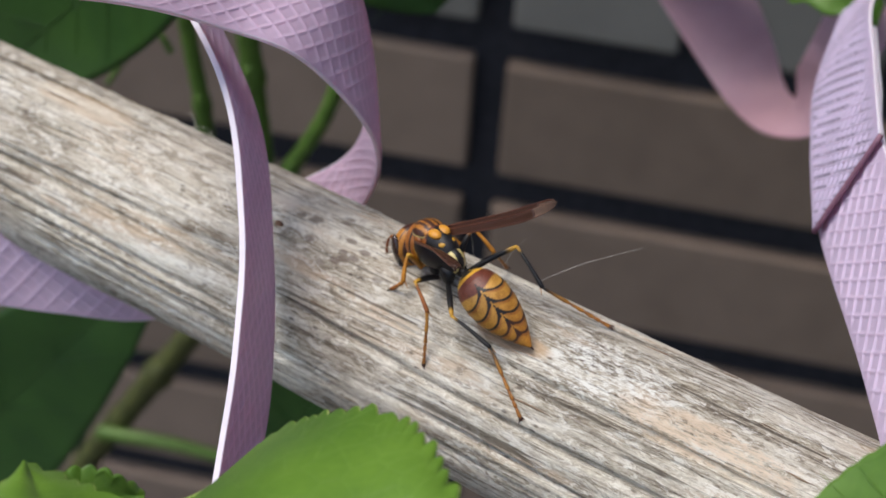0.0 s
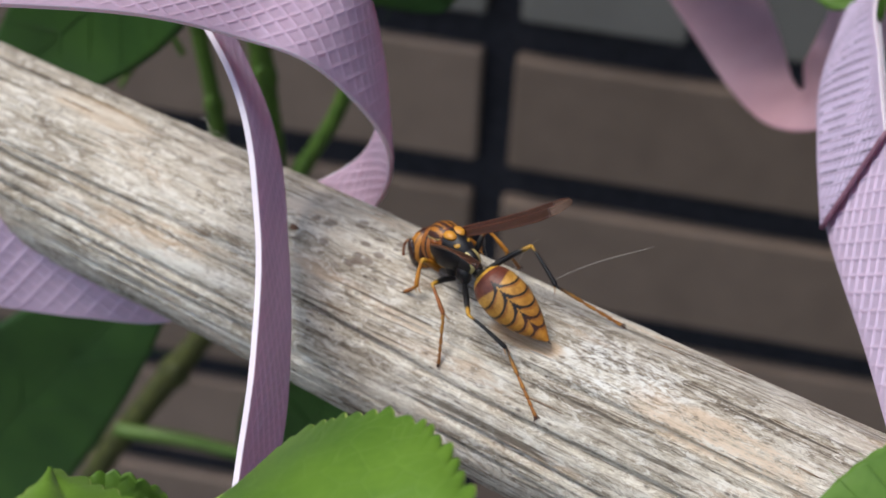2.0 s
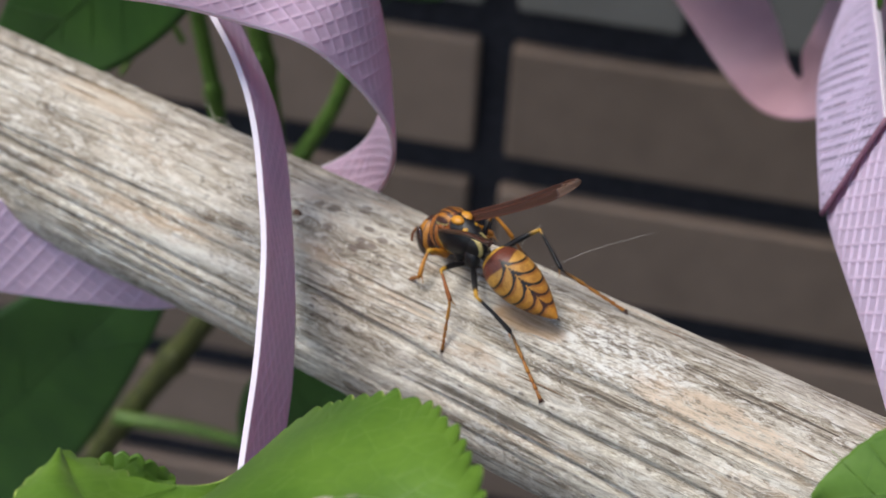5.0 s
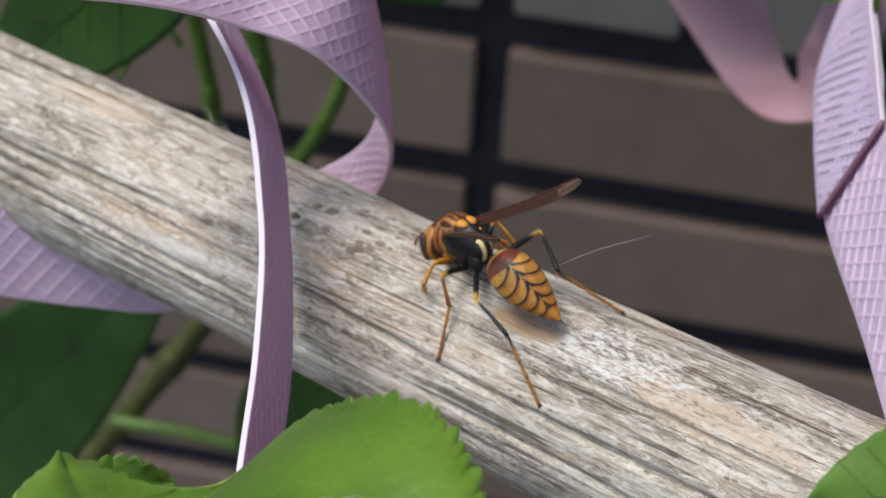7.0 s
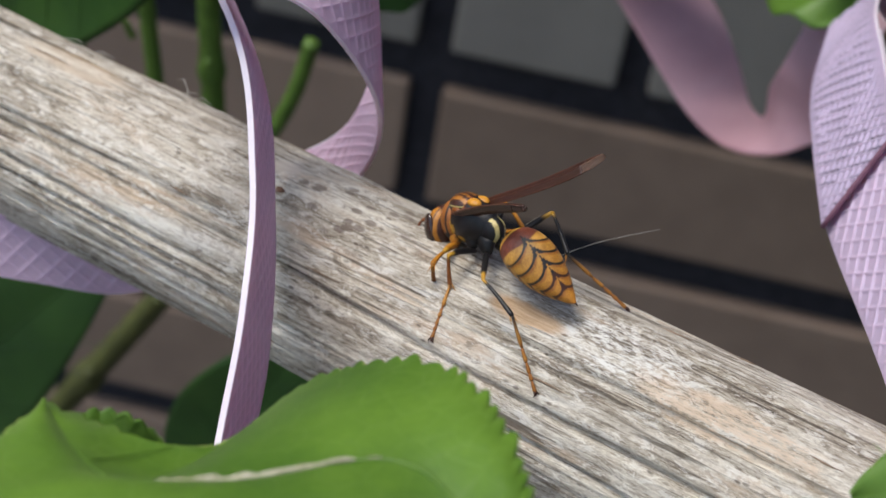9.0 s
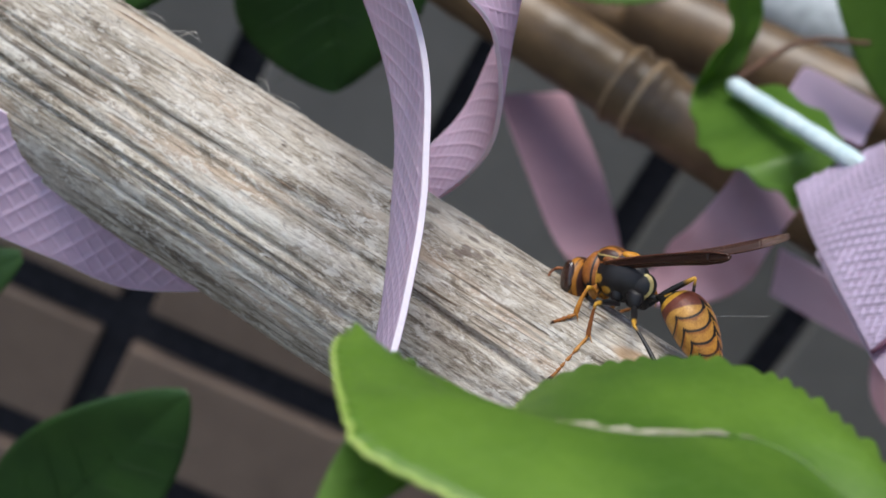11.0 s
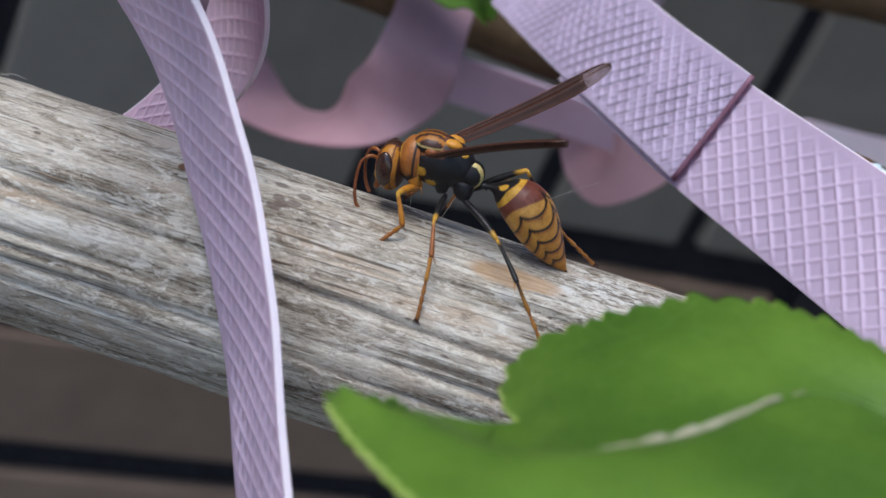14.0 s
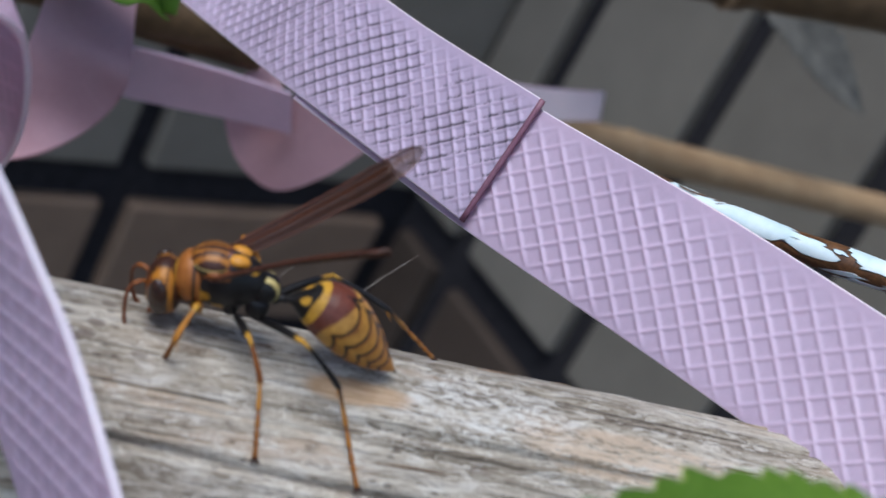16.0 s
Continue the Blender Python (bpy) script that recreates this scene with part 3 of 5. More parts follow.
def straps():
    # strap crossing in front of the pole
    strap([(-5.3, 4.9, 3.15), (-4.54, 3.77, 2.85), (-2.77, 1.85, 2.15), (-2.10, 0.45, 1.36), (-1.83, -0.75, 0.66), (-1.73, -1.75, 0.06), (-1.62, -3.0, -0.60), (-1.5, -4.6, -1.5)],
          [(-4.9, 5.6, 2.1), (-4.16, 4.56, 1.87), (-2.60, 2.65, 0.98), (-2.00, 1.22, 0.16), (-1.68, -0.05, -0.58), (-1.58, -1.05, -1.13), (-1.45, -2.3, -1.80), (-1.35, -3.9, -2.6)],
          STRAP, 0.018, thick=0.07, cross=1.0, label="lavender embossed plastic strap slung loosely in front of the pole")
    # strap curling over the top and down behind the pole
    strap([(-5.2, -0.9, 4.6), (-3.59, 0.85, 3.51), (-2.66, 1.77, 2.71), (-1.86, 2.18, 2.12), (-1.23, 2.95, 0.53), (-1.52, 4.05, -1.45), (-2.4, 3.65, -2.55), (-4.0, 2.95, -3.15), (-5.2, 2.55, -2.98), (-6.8, 2.4, -2.9), (-9.0, 2.25, -2.85), (-12.5, 2.1, -2.8)],
          [(-5.43, 0.49, 4.39), (-3.37, 2.22, 3.25), (-2.40, 3.12, 2.72), (-1.76, 3.58, 2.34), (-1.57, 4.04, 1.21), (-1.54, 4.20, -0.06), (-2.15, 4.45, -1.40), (-4.2, 3.25, -1.80), (-6.4, 2.75, -1.55), (-9.0, 2.5, -1.45), (-12.5, 2.3, -1.4)],
          STRAP_ROSE, 0.016, label="lavender embossed plastic strap curling over and behind the pole")
    # two lengths that overlap beside the wasp
    top, a, b = strap([(4.38, 9.60, -1.23), (3.98, 6.85, -0.52), (3.92, 4.98, -0.10), (3.96, 3.05, 0.27)],
                      [(5.26, 9.90, -0.07), (4.44, 7.13, 0.83), (4.40, 5.22, 1.19), (4.40, 3.28, 1.62)],
                      STRAP_DIRTY, 0.026, label="soiled lavender strap end laid over another strap", pitch=0.165, cross=0.82, margin=0.22)
    cut = np.array([a[-1] + (b[-1] - a[-1]) * s for s in np.linspace(-0.01, 1.01, 12)])
    v, f = tube(cut + np.array([0.0, -0.02, 0.0]), [0.034] * 12, 6)
    add_mesh("cut_end", v, f, STRAP_CUT, top, "dirty dark cut end of the strap")
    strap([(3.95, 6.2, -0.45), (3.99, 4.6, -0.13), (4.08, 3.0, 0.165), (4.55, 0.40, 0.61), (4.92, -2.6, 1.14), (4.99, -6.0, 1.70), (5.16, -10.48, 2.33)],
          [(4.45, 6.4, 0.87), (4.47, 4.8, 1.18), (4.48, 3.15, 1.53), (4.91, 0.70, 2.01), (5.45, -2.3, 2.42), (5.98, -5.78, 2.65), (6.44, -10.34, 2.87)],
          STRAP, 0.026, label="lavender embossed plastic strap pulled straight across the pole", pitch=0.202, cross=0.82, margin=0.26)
    # curl hanging behind the wasp
    strap([(0.9, 17.2, -5.7), (1.97, 16.29, -6.46), (3.0, 15.2, -7.05), (3.55, 13.8, -6.65), (4.0, 12.5, -5.93), (4.6, 11.9, -5.38), (5.15, 11.7, -4.75), (5.35, 11.5, -4.05), (5.3, 11.45, -3.4), (5.7, 12.5, -3.0), (6.2, 13.5, -2.5)],
          [(2.3, 18.3, -5.5), (3.35, 17.29, -6.11), (3.95, 16.2, -6.5), (4.28, 15.0, -6.62), (4.45, 13.95, -6.15), (4.42, 13.3, -5.5), (4.3, 13.0, -4.8), (4.35, 12.7, -4.15), (4.55, 13.0, -3.4), (4.7, 13.5, -3.0), (5.0, 14.3, -2.4)],
          STRAP_PINK, 0.0, label="pink plastic strap curled into a hanging loop", edge=STRAP_PINK)
    # loop under the straight strap, and the flat tail over it
    strap([(10.44, 12.00, -3.36), (9.95, 12.30, -3.90), (9.45, 12.70, -4.32), (9.77, 13.30, -4.85), (9.96, 13.80, -4.88), (9.99, 14.30, -4.51)],
          [(10.59, 11.80, -4.56), (10.20, 12.10, -5.45), (9.77, 12.60, -6.15), (9.40, 13.30, -6.15), (9.16, 13.80, -5.71), (9.06, 14.20, -5.15)],
          STRAP_PINK, 0.0, label="pink plastic strap looping back under a lavender strap", edge=STRAP_PINK)
    strap([(9.11, 12.50, -4.16), (8.25, 12.90, -4.18), (7.37, 13.60, -4.38), (6.53, 14.30, -4.63)],
          [(9.45, 12.50, -4.92), (8.62, 12.90, -5.01), (7.77, 13.60, -5.32), (6.90, 14.30, -5.59)],
          STRAP_ROSE, 0.0, label="flat lavender strap tail with a straight cut", edge=STRAP)
    # straps behind, tied at the second cane
    strap([(9.58, 15.60, -3.13), (9.45, 15.60, -2.51), (9.43, 15.70, -1.92), (8.60, 16.80, 0.61), (8.68, 17.51, 1.84)],
          [(10.61, 15.60, -2.76), (10.68, 15.60, -2.20), (10.61, 15.70, -1.49), (9.68, 16.80, 0.95), (9.85, 17.51, 2.24)],
          STRAP_ROSE, 0.0, label="lavender strap hanging down over the grey cane", edge=STRAP)
    strap([(9.81, 15.90, -3.13), (10.43, 15.90, -3.29), (11.07, 15.90, -3.45)], [(10.96, 15.90, -2.77), (11.04, 15.90, -3.07), (11.13, 15.90, -3.40)],
          STRAP_ROSE, 0.0, label="short lavender strap tail below the knot", edge=STRAP)
    strap([(5.68, 16.67, -2.13), (6.06, 16.88, -2.17), (7.63, 17.19, -2.35)], [(5.17, 15.00, -2.49), (5.62, 15.20, -2.49), (7.12, 15.50, -2.58)],
          STRAP, 0.0, label="pale lavender strap lying flat behind the stake", edge=STRAP)
    strap([(13.8, 13.6, -4.0), (15.8, 13.8, -4.15), (17.7, 14.05, -4.2)], [(13.8, 13.4, -4.7), (15.8, 13.6, -4.75), (17.75, 13.85, -4.75)],
          STRAP_EDGE, 0.0, label="pale strap end sticking out past the others", edge=STRAP)


# ---- leaves ----
def sheet(rows, thick):
    """A thin solid from rows of points."""
    g = np.array(rows)
    r, c = g.shape[:2]
    nor = unit(np.cross(np.gradient(g, axis=1), np.gradient(g, axis=0)))
    verts = np.vstack([(g + nor * thick / 2).reshape(-1, 3), (g - nor * thick / 2).reshape(-1, 3)])
    o, faces = r * c, []
    for i in range(r - 1):
        for j in range(c - 1):
            k = i * c + j
            faces.append((k, k + 1, k + c + 1, k + c))
            faces.append((o + k, o + k + c, o + k + c + 1, o + k + 1))
    rim = [j for j in range(c)] + [i * c + c - 1 for i in range(1, r)] + [(r - 1) * c + j for j in range(c - 2, -1, -1)] + [i * c for i in range(r - 2, 0, -1)]
    for a, b in zip(rim, rim[1:] + rim[:1]):
        faces.append((a, o + a, o + b, b))
    return verts.tolist(), faces


def front_leaf():
    """The large serrated leaf below the wasp, folded along a scarred main vein."""
    edge = [(-2.66, -3.97, 2.35), (-2.43, -3.95, 2.27), (-2.05, -4.08, 2.38), (-1.62, -4.06, 2.36), (-1.30, -3.88, 2.26), (-1.15, -3.46, 2.05), (-0.96, -3.08, 2.05), (-0.75, -2.94, 2.21), (-0.43, -3.01, 2.54), (-0.05, -3.18, 2.92), (0.24, -3.32, 3.09), (0.51, -3.60, 3.28), (0.76, -3.99, 3.42), (0.96, -4.45, 3.55), (1.10, -4.90, 3.60), (1.15, -5.50, 3.62)]
    spine = [(-2.64, -3.99, 2.36), (-2.45, -4.25, 2.48), (-2.20, -4.60, 2.68), (-1.95, -4.86, 2.82), (-1.72, -5.00, 2.92), (-1.45, -5.00, 3.00), (-1.18, -4.97, 3.08), (-0.87, -4.91, 3.14), (-0.60, -4.82, 3.20), (-0.25, -4.68, 3.28), (0.08, -4.60, 3.34), (0.35, -4.68, 3.40), (0.60, -4.92, 3.45), (0.80, -5.20, 3.50), (0.90, -5.60, 3.53), (0.95, -6.0, 3.55)]
    near = [(-2.66, -3.98, 2.32), (-2.72, -4.25, 2.44), (-2.75, -4.50, 2.55), (-2.75, -4.75, 2.64), (-2.74, -5.00, 2.74), (-2.73, -5.25, 2.84), (-2.71, -5.55, 2.97), (-2.66, -5.85, 3.06), (-2.50, -6.15, 3.14), (-1.60, -6.50, 3.35), (-1.10, -6.75, 3.45), (-0.70, -6.90, 3.50), (-0.20, -6.90, 3.52), (0.20, -6.75, 3.53), (0.55, -6.50, 3.54), (0.90, -6.20, 3.55)]
    n = 420
    e, s, q = spline(edge, n), spline(spine, n), spline(near, n)
    length = np.r_[0, np.cumsum(np.linalg.norm(np.diff(e, axis=0), axis=1))]
    step = length + 0.045 * np.sin(length * 4.1) + 0.03 * np.sin(length * 9.7 + 1)
    tooth = 0.150 * (1 - np.abs(((step / 0.19) % 1) * 2 - 1) ** 1.4) * (0.88 + 0.22 * np.sin(np.floor(step / 0.19) * 2.3))
    # the margin curls under in the dip, where no teeth show
    along = np.linspace(0, 15, n)
    bare = np.exp(-((along - 3.4) / 1.35) ** 4)
    e_teeth = unit(e - s) * (tooth * (1 - bare) - 0.06 * np.clip(length, 0, 1))[:, None]
    reach = np.r_[0, np.cumsum(np.linalg.norm(np.diff(q, axis=0), axis=1))]
    q_teeth = unit(q - s) * (0.030 * (1 - np.abs(((reach / 0.19) % 1) * 2 - 1) ** 1.5))[:, None]
    rows = []
    for v in np.linspace(0, 1, 30) ** 1.25:
        p = e * (1 - v) + s * v + e_teeth * (1 - v) ** 9
        lift = math.sin(math.pi * v) * (0.03 * np.sin(np.linspace(0, 17, n)) + 0.07 * np.clip((along - 5.5) / 3, 0, 1) - 0.06 * bare)[:, None]
        rows.append(p + np.array([0, 0.25, 1.0]) * lift)
    for v in np.linspace(0, 1, 18)[1:] ** 0.8:
        p = s * (1 - v) + q * v + q_teeth * v ** 9
        rows.append(p + np.array([0, -0.1, 1.0]) * 0.12 * math.sin(math.pi * v))
    e, q = e + e_teeth, q + q_teeth
    v, f = sheet(rows, 0.03)
    ob = add_mesh("leaf", v, f, LEAF_FRONT)
    tagged(ob, "large fresh green serrated leaf with a scarred pale main vein", "leaf", "leaves of the climbing plant")
    mid = spline(spine, 60)[16:40]
    wob = np.array([[0, 0, 0.035 + 0.012 * math.sin(k * 1.7)] for k in range(len(mid))])
    rad = [0.004 + 0.038 * math.sin(math.pi * k / (len(mid) - 1)) ** 0.7 * (0.70 + 0.30 * math.sin(k * 2.3)) for k in range(len(mid))]
    v, f = tube(mid + wob, rad, 8)
    add_mesh("vein", v, f, SCAR, ob, "dry pale scar along the main vein")
    add_mesh("leaf_rim", *tube(e[4:-2] + np.array((0, 0, -0.012)), [0.019] * (n - 6), 6), LEAF_RIM, ob, "yellowish thickened leaf edge")
    add_mesh("leaf_rim", *tube(q[4:260] + np.array((0, 0, -0.012)), [0.026] * 256, 6), LEAF_RIM, ob, "yellowish thickened leaf edge")
    add_mesh("vein", *tube(spline(spine, 60)[1:58] + np.array((0, 0.0, 0.02)), np.linspace(0.012, 0.028, 57), 6), LEAF_FRONT, ob)
    c = np.array((-0.87, -4.91, 3.16))
    v, f = tube(spline([c, c + (0.25, -0.6, 0.14), c + (0.45, -1.2, 0.28), c + (0.55, -1.8, 0.36)], 20), np.linspace(0.030, 0.02, 20), 8)
    add_mesh("vein", v, f, LEAF_VEIN, ob, "pale side vein")
    for k, w in ((10, 1), (20, -1), (28, 1)):
        p = spline(spine, 60)[k]
        d = (spline(edge, 60)[min(59, k + (3 if w > 0 else -3))] - p) * 0.85
        pts = [p + d * s + np.array([0, 0.01, 0.004 + (0.15 if k > 34 else -0.02) * math.sin(math.pi * s)]) for s in np.linspace(0, 1, 12)]
        v, f = tube(pts, np.linspace(0.010, 0.004, 12), 6)
        add_mesh("vein", v, f, LEAF_FRONT, ob)
    return ob


def leaf(base, tip, normal, width, material, label, teeth=0.16, depth=0.05, fold=0.15, droop=0.2, shape=0.75, wave=0.06):
    """A serrated leaf between base and tip that faces along normal."""
    base, tip, nor = np.array(base, float), np.array(tip, float), unit(np.array(normal, float))
    ax = tip - base
    length = np.linalg.norm(ax)
    ax = ax / length
    nor = unit(nor - ax * (nor @ ax))
    side = np.cross(nor, ax)
    n, m = max(80, int(length / teeth * 9)), 9
    rows = []
    for i in range(n):
        s = i / (n - 1)
        half = width / 2 * (math.sin(math.pi * min(1, s ** shape * 0.985 + 0.01)) ** 0.72)
        half += depth * (1 - abs(((s * length / teeth) % 1) * 2 - 1) ** 1.5) * (0.2 + 0.8 * math.sin(math.pi * s))
        row = []
        for j in range(-m, m + 1):
            w = j / m
            h = fold * abs(w) * half - droop * s * s * length * 0.5 + wave * math.sin(s * 9 + w * 2) * abs(w)
            row.append(base + ax * s * length + side * w * half + nor * h)
        rows.append(row)
    v, f = sheet(rows, 0.03)
    ob = add_mesh("leaf", v, f, material)
    tagged(ob, label, "leaf", "leaves of the climbing plant")
    spine = [base + ax * s * length + nor * (0.02 - droop * s * s * length * 0.5) for s in np.linspace(0, 0.97, 16)]
    thin = min(1.0, 0.15 + 0.16 * width)
    v, f = tube(spine, np.linspace(0.05, 0.012, 16) * thin, 6)
    add_mesh("vein", v, f, material, ob)
    for k in range(2, 13, 2):
        for w in (-1, 1):
            s0 = k / 16
            half = width / 2 * (math.sin(math.pi * min(1, s0 ** shape)) ** 0.72)
            pts = []
            for q in np.linspace(0, 0.9, 7):
                s1 = min(0.98, s0 + 0.16 * q)
                pts.append(base + ax * s1 * length + side * w * half * q + nor * (0.02 + fold * q * half - droop * s1 * s1 * length * 0.5))
            v, f = tube(pts, np.linspace(0.020, 0.006, 7) * thin, 5)
            add_mesh("vein", v, f, material, ob)
    return ob


def stem(name, points, r0, r1, material, label, nodes=()):
    n = 36
    p = spline(points, n)
    r = np.linspace(r0, r1, n) * (1 + 0.05 * np.sin(np.arange(n) * 2.1))
    for k in nodes:
        r = r * (1 + 0.28 * np.exp(-((np.arange(n) - k * n) / 1.2) ** 2))
    v, f = tube(p, r, 12)
    ob = add_mesh(name, v, f, material)
    tagged(ob, label, "stem", "stems of the climbing plant")
    for k in nodes:
        c, way = p[int(k * (n - 1))], unit(p[int(k * (n - 1)) + 1] - p[int(k * (n - 1))])
        add_mesh("bud", *blob(c + np.array((0.0, -0.8, 0.3)) * r0, (r0 * 0.55, r0 * 0.6, r0 * 0.8), 8, 12), material, ob)
    return ob


def plants():
    front_leaf()
    leaf((5.55, -3.20, 3.47), (3.63, -3.20, 2.58), (-0.1, -0.7, 0.7), 1.35, LEAF_MID, "green leaf leaning across the pole beside a strap", fold=0.05, droop=0.05, depth=0.02)
    leaf((-2.02, -4.70, 2.56), (-2.54, -5.96, 2.23), (-0.45, -0.55, 0.70), 0.52, LEAF_MID, "small pointed green leaf under the large scarred leaf", teeth=0.07, depth=0.018, fold=0.12, droop=0.04, wave=0.02)
    leaf((-2.50, -3.95, 2.12), (-1.75, -3.68, 1.88), (-0.1, -0.7, 0.7), 0.34, LEAF_FRONT, "small yellowish green leaf lobe peeping out behind the large leaf", teeth=0.13, fold=0.1)
    # large leaf below and behind the pole, shade put into its colour
    leaf((-14.78, 8.00, -19.94), (-5.96, 8.00, -7.45), (0.1, -0.80, 0.60), 3.6, LEAF_SHADED, "large green leaf behind the pole, darkened for the shade there", fold=0.05, droop=0.05, shape=0.85, depth=0.02)
    stem("plant_stem", [(-6.69, 14.40, -14.47), (-7.54, 14.40, -16.07), (-8.66, 14.40, -18.14), (-10.31, 14.40, -21.16), (-11.34, 14.40, -23.54)], 0.28, 0.34, STEM_BROWN, "thick olive stem beneath the dark leaf", nodes=(0.45,))
    stem("plant_stem", [(-9.92, 14.00, -19.82), (-8.12, 14.00, -19.72), (-6.69, 14.00, -19.88)], 0.19, 0.15, STEM, "thin green side stem branching off an olive stem", nodes=())
    leaf((-4.34, 8.00, -13.50), (-2.59, 8.00, -8.52), (0.1, -0.75, 0.65), 2.5, LEAF_SHADED, "green leaf hanging below the pole, darkened for shade", fold=0.08, droop=0.05, shape=0.9, depth=0.02)
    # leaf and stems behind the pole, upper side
    leaf((-4.10, 13.50, -1.70), (-2.20, 13.50, -5.23), (0.0, -0.75, 0.65), 3.4, LEAF_SHADED, "broad leaf behind the pole, darkened for shade", fold=0.08, droop=0.05, shape=0.95)
    leaf((-5.06, 9.00, -0.40), (-9.55, 9.00, -5.43), (0.0, -0.80, 0.60), 2.5, LEAF_SHADED, "green leaf high behind the pole, darkened for shade", fold=0.06, droop=0.04, depth=0.02)
    stem("plant_stem", [(-7.30, 14.00, -6.07), (-7.17, 14.00, -7.12), (-6.92, 14.00, -9.05), (-6.84, 14.00, -11.01)], 0.16, 0.17, STEM, "upright green stem before the wall", nodes=(0.62,))
    stem("plant_stem", [(-6.07, 14.00, -5.83), (-5.98, 14.00, -6.87), (-5.80, 14.00, -8.80), (-5.64, 14.00, -10.73)], 0.22, 0.24, STEM, "thicker upright green stem before the wall", nodes=(0.5,))
    stem("plant_stem", [(-4.00, 14.00, -6.73), (-4.17, 14.00, -7.73), (-4.46, 14.00, -8.72), (-5.04, 14.00, -9.97), (-5.52, 14.00, -11.02)], 0.15, 0.18, STEM, "slanting bright green stem before the wall", nodes=(0.75,))
    stem("tendril", [(-7.01, 12.50, -6.42), (-7.21, 12.50, -6.07), (-7.44, 12.50, -6.17), (-7.88, 12.50, -6.71), (-8.32, 12.50, -7.47)], 0.07, 0.05, STEM, "thin curling green tendril on the stems")
    # leaves above, near the second cane
    leaf((-0.99, 15.20, -1.96), (3.10, 15.20, -0.13), (0.0, -0.6, 0.80), 2.5, LEAF_MID, "bright green leaf lying over the bamboo", fold=0.1, droop=0.05, shape=0.9)
    wavy = [(2.70, 14.30, -0.06), (3.20, 14.30, -0.86), (3.50, 14.30, -1.30), (3.42, 14.30, -1.98), (3.48, 14.20, -2.66), (3.58, 13.21, -2.72), (3.62, 12.08, -2.54), (3.84, 10.95, -2.05), (4.42, 10.72, -1.96), (4.99, 10.61, -2.02)]
    other = [(3.29, 14.30, 0.27), (3.66, 14.30, -0.48), (3.87, 14.30, -0.97), (3.98, 14.40, -1.65), (4.00, 14.40, -2.15), (4.56, 13.40, -1.41), (4.99, 12.26, -1.05), (5.13, 11.12, -0.83), (5.12, 10.81, -1.29), (5.05, 10.61, -1.94)]
    a, b = spline(wavy, 90), spline(other, 90)
    rows = [[a[k] + (b[k] - a[k]) * q + np.array((0.0, 0.35, -0.2)) * math.sin(math.pi * q) * 0.6 + np.array((0, 0.05, 0.04)) * math.sin(k * 0.55) * abs(2 * q - 1) for q in np.linspace(0, 1, 14)] for k in range(90)]
    curled = add_mesh("leaf", *sheet(rows, 0.03), LEAF_MID)
    tagged(curled, "curled green leaf with wavy edge around the stake", "leaf", "leaves of the climbing plant")
    spine = [row[7] + np.array((0, -0.03, 0.02)) for row in rows[::3]]
    add_mesh("vein", *tube(spine, np.linspace(0.05, 0.015, len(spine)), 6), LEAF_MID, curled)
    leaf((3.78, 16.20, 1.75), (8.87, 16.60, -2.15), (-0.4, -0.55, 0.80), 2.5, LEAF_MID, "pointed bright green leaf hanging in front of a grey cane", fold=0.15, droop=0.03, shape=1.0, depth=0.03)
    leaf((8.59, 15.00, 2.31), (13.36, 15.00, 0.76), (-0.4, -0.55, 0.80), 1.9, LEAF_MID, "green leaf beside the hanging strap", fold=0.15)


# ---- canes, stake and twigs ----
def cane(points, radius, material, label, nodes=(), sides=28, n=160):
    p, length = even(points, n)
    r = np.full(n, radius)
    for k in nodes:
        d = (np.linspace(0, 1, n) - k) * length
        r = r + radius * (0.16 * np.exp(-(d / 0.10) ** 2) + 0.10 * np.exp(-((d - 0.28) / 0.06) ** 2))
    r = r * (1 + 0.01 * np.sin(np.arange(n) * 0.9))
    v, f = tube(p, r, sides)
    ob = add_mesh("bamboo_cane", v, f, material)
    tagged(ob, label, "cane", "canes of the trellis")
    for k in nodes:
        c = p[int(k * (n - 1))]
        way = unit(p[min(n - 1, int(k * (n - 1)) + 1)] - p[int(k * (n - 1)) - 1])
        ring = [c + way * s * radius for s in (-0.10, -0.05, 0.0, 0.05, 0.10)]
        add_mesh("node_ring", *tube(ring, [radius * q for q in (1.04, 1.11, 1.13, 1.11, 1.04)], sides), BAMBOO_PALE, ob, "pale raised ring of the node")
    return ob


